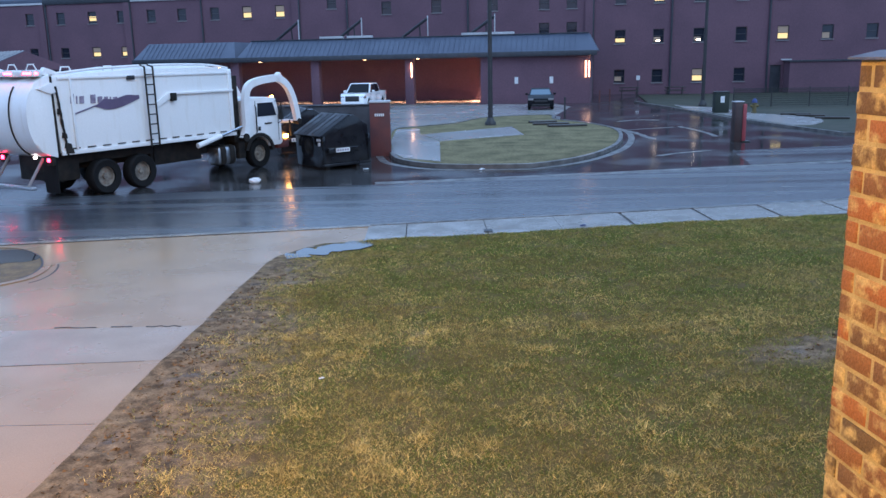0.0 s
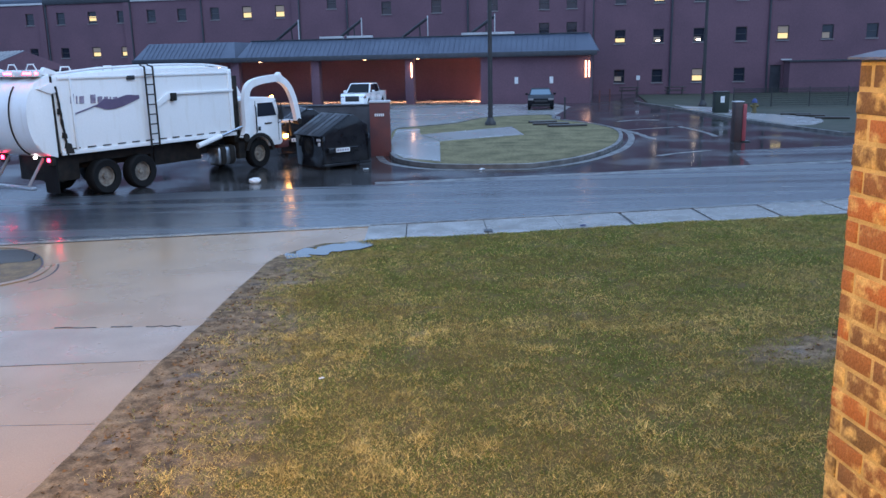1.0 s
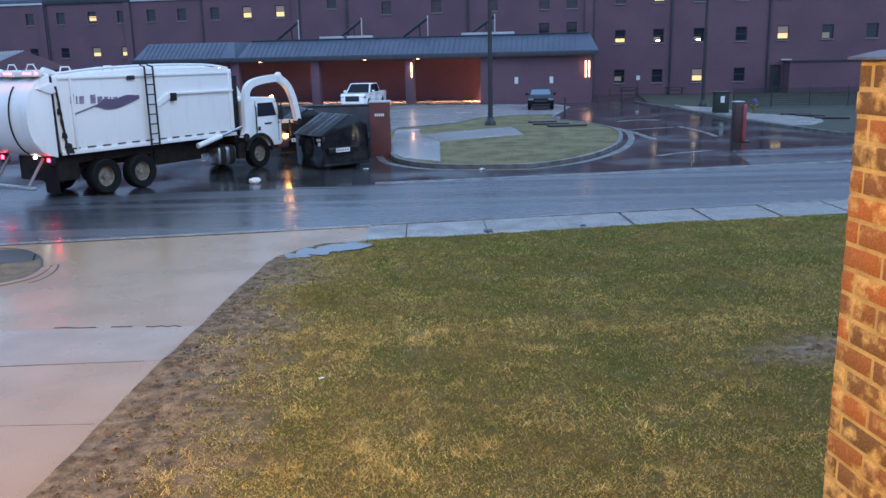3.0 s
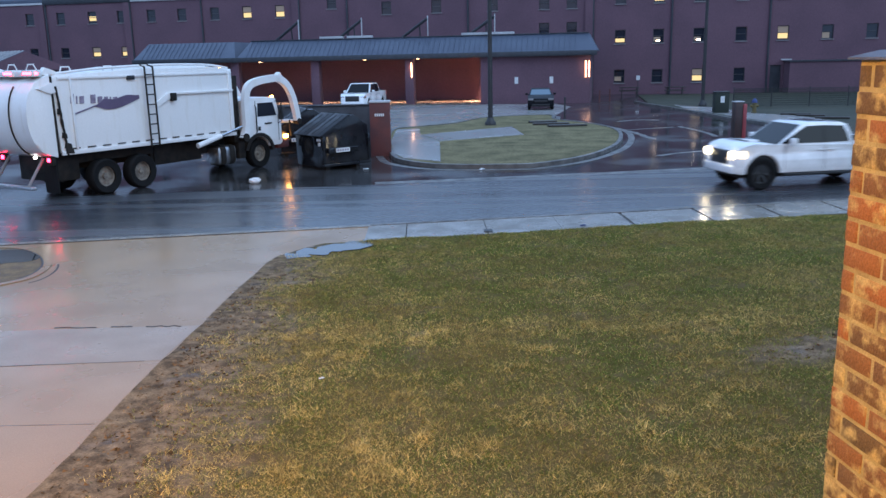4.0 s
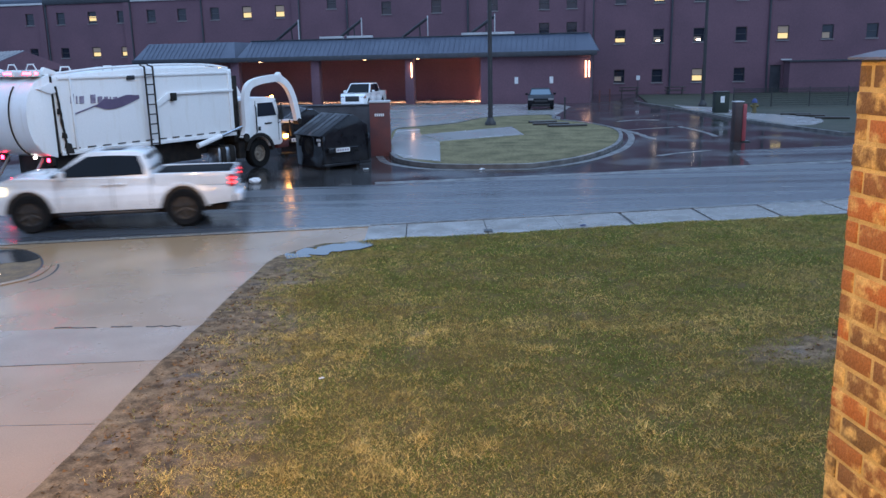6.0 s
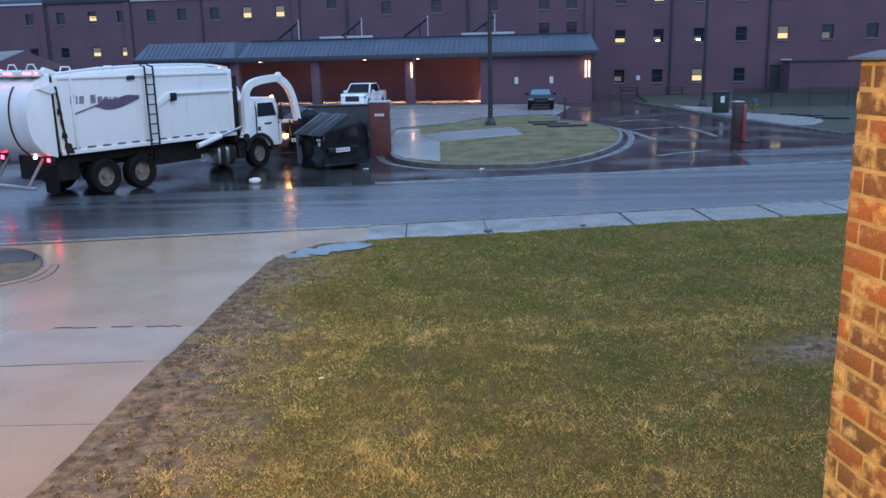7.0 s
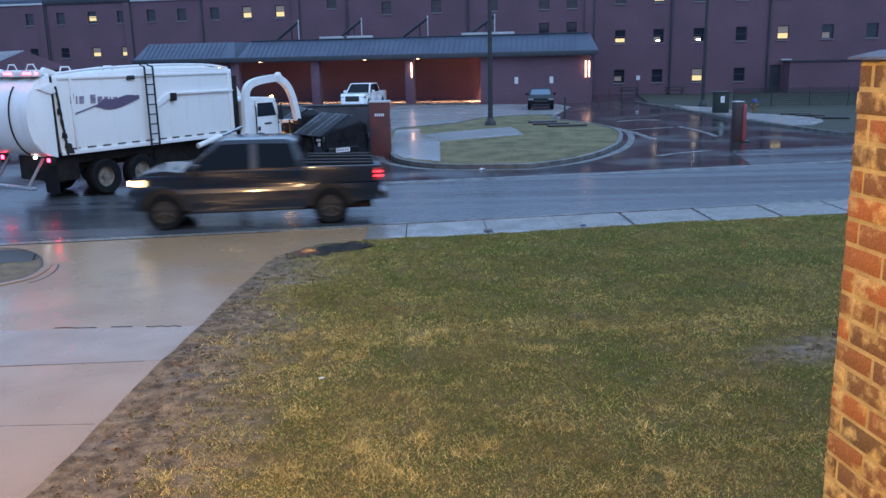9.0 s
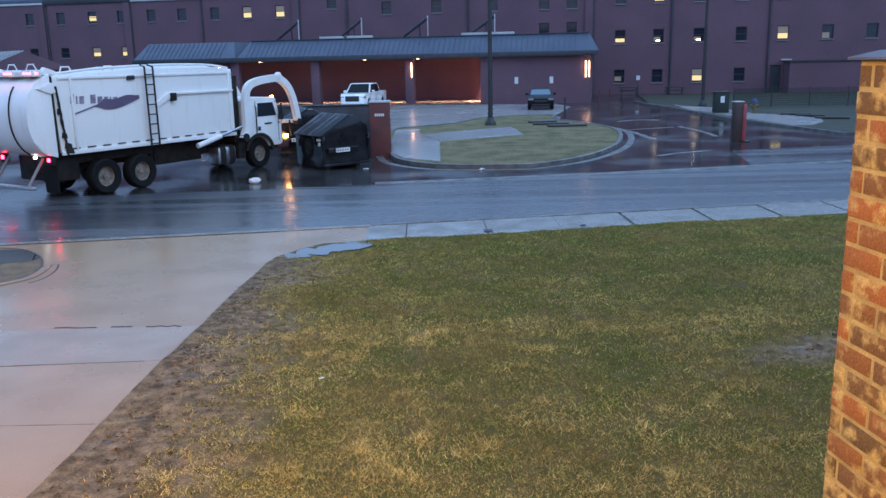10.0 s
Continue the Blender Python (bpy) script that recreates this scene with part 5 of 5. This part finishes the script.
# ---- refuse containers and their enclosure ----
def dumpster(m, label):
    """Slant-topped steel container; the low front looks along local -x."""
    d = thing("dumpster", m, label, "dumpster", "dumpsters by the brick pier")
    prof = [(0.05, 0.1), (0, 1.15), (1.12, 1.79), (1.36, 1.8), (1.9, 1.42), (1.94, 0.1)]
    b = part("container", prism(prof, 0.07, 1.75, 0.02), DUMP, d, "black dented steel container")
    # the end plate bulges a little and leans in towards its top
    bm = bmesh.new()
    bmesh.ops.create_grid(bm, x_segments=16, y_segments=10, size=0.5)
    for v in bm.verts:
        u, w = v.co.x + 0.5, v.co.y + 0.5
        v.co = Vector((0.1 + 1.74 * u, 0.01 - 0.034 * (1 - (2 * u - 1) ** 2) + 0.055 * w, 0.24 + (0.88 + 0.36 * min(u / 0.7, 1, (1 - u) / 0.3 + 0.3)) * w))
    part("end_plate", bm, DUMP, b, "glossy dented black steel end")
    part("rib", box(0.02, 1.92, -0.05, 0.07, 0.13, 0.22, 0.01), DUMP, b)
    for x in (0.02, 1.85):
        part("rib", box(x, x + 0.08, -0.02, 0.07, 0.25, 1.15, 0.01), DUMP, b)
    part("fork_pocket", box(0.15, 1.35, -0.16, -0.003, 0.58, 0.76, 0.02), DUMP, b, "steel fork pocket")
    part("label", box(0.42, 0.98, -0.172, -0.162, 0.6, 0.74), LABEL, b, "white printed label")
    for k in range(5):
        part("lettering", box(0.47 + 0.1 * k, 0.53 + 0.1 * k, -0.176, -0.173, 0.64, 0.7), FADED, b)
    part("label", box(-0.012, -0.003, 0.1, 0.34, 0.98, 1.06), LABEL, b)
    part("label", box(-0.012, -0.003, 0.12, 0.26, 0.82, 0.94), LABEL, b)
    ang = -math.degrees(math.atan2(0.64, 1.12))
    for y in (0.0, 0.9):
        lid = part("lid", box(-0.08, 1.3, y - 0.03, y + 0.86, 0.0, 0.04, 0.015), LID, d, "black ribbed plastic lid", pose(0, 0, 1.17, 0, ang, 0))
        for k in range(2):
            part("lid_rib", box(0.0, 1.2, y + 0.22 + 0.36 * k, y + 0.27 + 0.36 * k, 0.035, 0.052, 0.008), LID, lid)
    part("hinge_bar", rod((1.2, 0.0, 1.84), (1.2, 1.8, 1.84), 0.025), CHASSIS, d)
    for x in (0.15, 1.4):
        part("skid", box(x, x + 0.15, 0.1, 1.65, 0.0, 0.1), CHASSIS, d)
    return d


dumpster(pose(-3.96, 28.05, 0, 0, 0, 40), "black slant-topped steel dumpster on wet asphalt")
dumpster(pose(-6.2, 32.4, 0, 0, 0, 17), "black dumpster with open lid inside brick enclosure")

enclosure = thing("enclosure_wall", pose(-2.72, 32.2, 0, 0, 0, 2), "low dark brick enclosure round the dumpsters", "wall")
part("pier", box(0.03, 0.8, 0, 0.76, -0.2, 2.02, 0.01), BRICK_DARK, enclosure, "red-brown brick end pier")
part("cap", box(0, 0.83, -0.03, 0.79, 2.021, 2.09, 0.02), COPING, enclosure)
part("wall", box(0.2, 0.5, 0.77, 4.4, -0.2, 1.7), BLOCKWALL, enclosure)
part("wall", box(-7.0, 0.5, 4.41, 4.7, -0.2, 1.7), BLOCKWALL, enclosure)
part("coping", box(-7.05, 0.55, 4.36, 4.75, 1.71, 1.77, 0.01), TRIM, enclosure)
for k in range(5):
    part("number_bar", box(0.22 + 0.075 * k, 0.275 + 0.075 * k, -0.012, -0.003, 1.52, 1.62), LABEL, enclosure)

gate_pier = thing("gate_pier", pose(12.16, 34.7, 0, 0, 0, 5), "dark brick gate pier with pale cap", "pier")
part("shaft", box(0, 0.34, 0, 0.4, -0.1, 1.62, 0.01), PIERBROWN, gate_pier)
part("cap", box(-0.02, 0.36, -0.02, 0.42, 1.621, 1.655, 0.012), COPING, gate_pier)
cone = thing("marker_post", pose(12.62, 34.75, 0), "flat red marker post standing beside pier", "marker post")
part("post", box(-0.15, 0.0, -0.05, 0.05, 0.04, 1.55, 0.012), REDPAINT, cone)
part("base", box(-0.18, 0.18, -0.18, 0.18, 0, 0.04, 0.01), PLASTIC, cone)


def street_lamp(x, y, h, base_r, label):
    p = thing("street_lamp", pose(x, y, 0.1), label, "street lamp", "tall lamps in the car park")
    part("pole", rod((0, 0, 0), (0, 0, h), base_r, base_r * 0.8, 16), POLE, p)
    part("base", lathe([(base_r * 2.3, 0), (base_r * 2.3, 0.12), (base_r * 1.6, 0.25), (base_r * 1.2, 0.4)], 16), POLE, p, "flared dark base", pose(0, 0, 0, 90, 0, 0))
    part("arm", tube([(0, 0, h - 0.2), (0, -1.0, h)], 0.05, 8), POLE, p)
    part("lamp_head", box(-0.3, 0.3, -1.6, -0.9, h - 0.05, h + 0.15, 0.03), POLE, p)
    return p


street_lamp(2.68, 45.1, 8.4, 0.13, "tall dark steel lamp pole on the grass island")
street_lamp(18.1, 58.3, 8.6, 0.12, "tall dark steel lamp pole beside the turf")

# fence and small things before the building's far end
fence = thing("fence", pose(19.6, 56.5, 0.07, 0, 0, -9), "low dark screened fence across the turf", "fence")
for i in range(12):
    s = i * 2.4
    part("post", rod((s, 0, 0), (s, 0, 1.3), 0.04, seg=8), POLE, fence)
    mesh = bmesh.new()
    for k in range(32):
        add_box(mesh, s + 0.06 + 0.072 * k, s + 0.08 + 0.072 * k, -0.018, -0.004, 0.06, 1.16)
    for k in range(8):
        add_box(mesh, s + 0.05, s + 2.35, -0.003, 0.006, 0.1 + 0.14 * k, 0.118 + 0.14 * k)
    part("screen", mesh, FENCE, fence, "dark wire mesh")
    part("rail", box(s + 0.05, s + 2.35, -0.03, 0.01, 1.17, 1.21), POLE, fence)
bin_ob = thing("rubbish_bin", pose(17.0, 51.2, 0.08), "dark boxy rubbish bin with white paper notice", "rubbish bin")
part("body", box(-0.42, 0.42, -0.3, 0.3, 0, 1.2, 0.03), FENCE, bin_ob)
part("notice", box(-0.12, 0.12, -0.312, -0.302, 0.62, 1.0), LABEL, bin_ob)
part("lid", box(-0.45, 0.45, -0.33, 0.33, 1.2, 1.28, 0.03), PLASTIC, bin_ob)
hyd = thing("fire_hydrant", pose(18.9, 50.8, 0.08), "yellow fire hydrant with blue bonnet", "fire hydrant")
part("barrel", lathe([(0.17, 0), (0.17, 0.06), (0.12, 0.08), (0.12, 0.5), (0.16, 0.52), (0.16, 0.58)], 16), YELLOW, hyd, "", pose(0, 0, 0, 90, 0, 0))
part("bonnet", lathe([(0.16, 0), (0.15, 0.12), (0.1, 0.2), (0.04, 0.26)], 16), BLUE, hyd, "", pose(0, 0, 0.58, 90, 0, 0))
part("nozzle", rod((-0.24, 0, 0.4), (0.24, 0, 0.4), 0.07), YELLOW, hyd)

bag = part("plastic_bag", bmesh.new(), LABEL, None)
bm = bmesh.new()
bmesh.ops.create_icosphere(bm, subdivisions=3, radius=0.2)
for v in bm.verts:
    k = 1 + 0.35 * noise.noise(v.co * 9)
    v.co = Vector((v.co.x * 1.1 * k, v.co.y * 0.7 * k, max(-0.1, v.co.z * 0.55 * k)))
bm.to_mesh(bag.data)
bm.free()
bag.matrix_basis = pose(-5.72, 25.5, 0.08) @ Matrix.Diagonal((0.85, 0.85, 0.85, 1))
tagged(bag, "crumpled white plastic bag lying on wet asphalt", "plastic bag")

# small things about the car park and the lawn
for x, y, h, mat, lab in ((7.55, 51.2, 1.15, POLE, "thin dark post on the grass island"), (13.55, 67.6, 0.95, BRICK_DARK, "short dark red bollard by the canopy"), (12.6, 66.9, 0.9, BRICK_DARK, "short dark red bollard by the canopy")):
    b = thing("bollard", pose(x, y, 0), lab, "bollard")
    part("shaft", rod((0, 0, 0), (0, 0, h), 0.055, seg=12), mat, b)
    part("cap", rod((0, 0, h), (0, 0, h + 0.05), 0.06, 0.04, 12), mat, b)
for s in (-9.6, -5.6):
    tbl = thing("picnic_table", BUILDING @ pose(s, -3.4, 0), "dark picnic table before the brick building", "picnic table", "picnic tables")
    part("tabletop", box(-0.9, 0.9, -0.4, 0.4, 0.7, 0.76, 0.01), TIMBER, tbl)
    for y in (-0.75, 0.75):
        part("bench", box(-0.9, 0.9, y - 0.14, y + 0.14, 0.42, 0.47, 0.01), TIMBER, tbl)
    for x in (-0.65, 0.65):
        part("leg", tube([(x, -0.75, 0), (x, -0.2, 0.7)], 0.04, 6), TIMBER, tbl)
        part("leg", tube([(x, 0.75, 0), (x, 0.2, 0.7)], 0.04, 6), TIMBER, tbl)
post = thing("sign_post", BUILDING @ pose(-8.8, -2.0, 0), "small pale notice on a thin post", "sign")
part("post", rod((0, 0, 0), (0, 0, 1.4), 0.03, seg=8), POLE, post)
part("plate", box(-0.16, 0.16, -0.04, -0.02, 1.35, 1.75), LABEL, post)


def scrap(name, x, y, z, size, mat, label, turn):
    bm = bmesh.new()
    bmesh.ops.create_grid(bm, x_segments=5, y_segments=4, size=0.5)
    for v in bm.verts:
        v.co = Vector((v.co.x * size, v.co.y * size * 0.6, (0.5 + noise.noise(v.co * 5)) * size * 0.25))
    geom = bmesh.ops.extrude_face_region(bm, geom=list(bm.faces))
    bmesh.ops.translate(bm, vec=(0, 0, 0.004), verts=[g for g in geom["geom"] if isinstance(g, bmesh.types.BMVert)])
    tagged(part(name, bm, mat, None, label, pose(x, y, z, 0, 0, turn)), category="litter")


scrap("wrapper", 3.03, 17.65, 0.03, 0.13, BLUE, "small crumpled blue wrapper on the pavement", 20)
scrap("paper_scrap", -1.42, 9.0, 0.06, 0.06, LABEL, "tiny white paper scrap on the lawn", 30)
scrap("paper_scrap", -2.55, 28.2, 0.0, 0.2, LABEL, "crumpled pale paper scrap beside the dumpster", 10)
scrap("paper_scrap", 1.35, 27.5, 0.005, 0.22, LABEL, "pale paper scrap in the gutter", 60)

# ---- house side: brick pillar, wall and lamp behind the camera ----
PX, PY = 1.085, 2.2
pillar = thing("brick_pillar", pose(PX, PY, 0, 0, 0, -83), "mottled orange brick pillar with pale mortar and stone cap", "pillar")
part("core", box(0.002, 0.605, 0.002, 0.393, -0.3, 3.575), MORTAR, pillar, "pale yellow mortar core")
COURSE, LENGTH = 0.0677, 0.203
brick_mesh = {}


def brick(x0, x1, y0, y1, z):
    key = (round(x1 - x0, 3), round(y1 - y0, 3))
    if key not in brick_mesh:
        ob = part("brick", box(0, x1 - x0, 0, y1 - y0, 0, COURSE - 0.012, 0.003), PILLARBRICK, pillar)
        brick_mesh[key] = ob.data
    else:
        ob = new("brick", brick_mesh[key])
        ob.parent = pillar
    ob.matrix_basis = pose(x0 + rb.uniform(-0.0015, 0.0015), y0 + rb.uniform(-0.0025, 0.0015), z)
    return ob


rb = random.Random(8)
z, odd = 3.575 - COURSE, 0
while z > -0.05:
    for far in (0.0, 0.305):
        cuts = [0.0, 0.168, 0.371, 0.571, 0.618] if odd % 2 else [0.0, 0.062, 0.265, 0.466, 0.618]
        for a, b in zip(cuts, cuts[1:]):
            brick(a, b - 0.012, far, far + 0.09, z)
        for a, b in ((0.101, 0.196), (0.207, 0.294)) if odd % 2 else ((0.101, 0.294),):
            brick(far * 1.69, far * 1.69 + 0.09 if far else min(0.09, cuts[1] - 0.012), a, b, z)
    z -= COURSE
    odd += 1
bm = bmesh.new()
rings = [[bm.verts.new(p) for p in ((a, b, z), (0.62 - a, b, z), (0.62 - a, 0.4 - b, z), (a, 0.4 - b, z))] for a, b, z in ((-0.022, -0.022, 3.577), (-0.022, -0.022, 3.583), (0.03, 0.03, 3.6), (0.2, 0.14, 3.607))]
bm.faces.new(rings[0])
bm.faces.new(rings[-1])
for lo, hi in zip(rings, rings[1:]):
    for k in range(4):
        bm.faces.new((lo[k], lo[(k + 1) % 4], hi[(k + 1) % 4], hi[k]))
part("cap", bm, CAPSTONE, pillar, "thin-edged blue-grey stone cap")
house = part("wall_south", box(-22, 24, -1.6, -1.3, -0.3, 9.0), BRICK, None)
tagged(house, "brick house wall behind the viewpoint", "wall", kind="structure")
porch_lamp = thing("porch_lamp", pose(-1.3, -1.3, 4.3), "warm porch lamp on the house wall", "wall lamp")
part("back_plate", box(-0.08, 0.08, 0.0, 0.03, -0.15, 0.15, 0.01), TRIM, porch_lamp)
part("lens", box(-0.09, 0.09, 0.04, 0.16, -0.12, 0.12, 0.03), LAMPGLOW, porch_lamp)
lamp("porch_light", "POINT", (-1.3, -1.0, 4.3), (2, 5, 0), 610, (1.0, 0.5, 0.13), 0.12)
flood = thing("flood_lamp", pose(-4.5, -1.3, 6.6), "warm flood lamp under the eaves of the house", "flood lamp")
part("housing", box(-0.3, 0.3, 0.0, 0.3, 0, 0.2, 0.03), TRIM, flood)
lamp("flood_light", "AREA", (-4.5, -0.85, 6.55), (-3.3, 8.6, 0), 385, (1.0, 0.6, 0.27), 0.4, 105)


# ---- what moves ----
def drive_rows(points, tail, seconds=10.0):
    """Times and places of the left tail light -> a smooth track (time, x, y, heading) ten times a second."""
    ts = np.array([p[0] for p in points])
    cx_ = np.polyfit(ts, [p[1] for p in points], 2)
    cy_ = np.polyfit([p[1] for p in points], [p[2] for p in points], 3)
    t0, t1 = ts[0], ts[-1]

    def at(t):
        tc = min(max(t, t0), t1)
        x = np.polyval(cx_, tc)
        v = np.polyval(np.polyder(cx_), tc)
        y = np.polyval(cy_, x)
        k = np.polyval(np.polyder(cy_), x)
        dx = v * (t - tc)
        return x + dx, y + k * dx, k
    rows = []
    for i in range(int(seconds * 30) + 1):
        t = i / 30
        x, y, k = at(t)
        h = math.atan(k) * 0.75 + math.pi
        ox = x - (tail[0] * math.cos(h) - tail[1] * math.sin(h))
        oy = y - (tail[0] * math.sin(h) + tail[1] * math.cos(h))
        rows.append((t, ox, oy, math.degrees(h)))
    return rows


def motions():
    sets = ((white_pickup, white_wheels, 0.425, (-1.1, 0.93),
             [(3.9, 13.78, 23.08), (4.3, 10.25, 22.28), (4.5, 8.49, 21.89), (5, 3.95, 20.86), (5.5, -0.43, 19.88), (5.7, -2.11, 19.5)]),
            (dark_pickup, dark_wheels, 0.41, (-0.93, 0.99),
             [(7.5, 14.3, 22.95), (7.9, 10.2, 21.33), (8, 9.08, 21.06), (8.5, 3.51, 19.74), (9, -1.69, 18.79), (9.5, -6.69, 17.89), (9.7, -8.56, 17.55)]))
    for car, wheels, r, tail, points in sets:
        track = drive_rows(points, tail)
        walk(car, [(t, pose(x, y, 0, 0, 0, h)) for t, x, y, h in track[::3]])
        dist, last, turns = 0.0, None, []
        for t, x, y, h in track:
            if last:
                dist += math.hypot(x - last[0], y - last[1])
            last = (x, y)
            turns.append((t, math.degrees(dist / r)))
        for w, wx, wy in wheels:
            walk(w, [(t, pose(wx, wy, r, 0, a % 360, 0)) for t, a in turns])


motions()
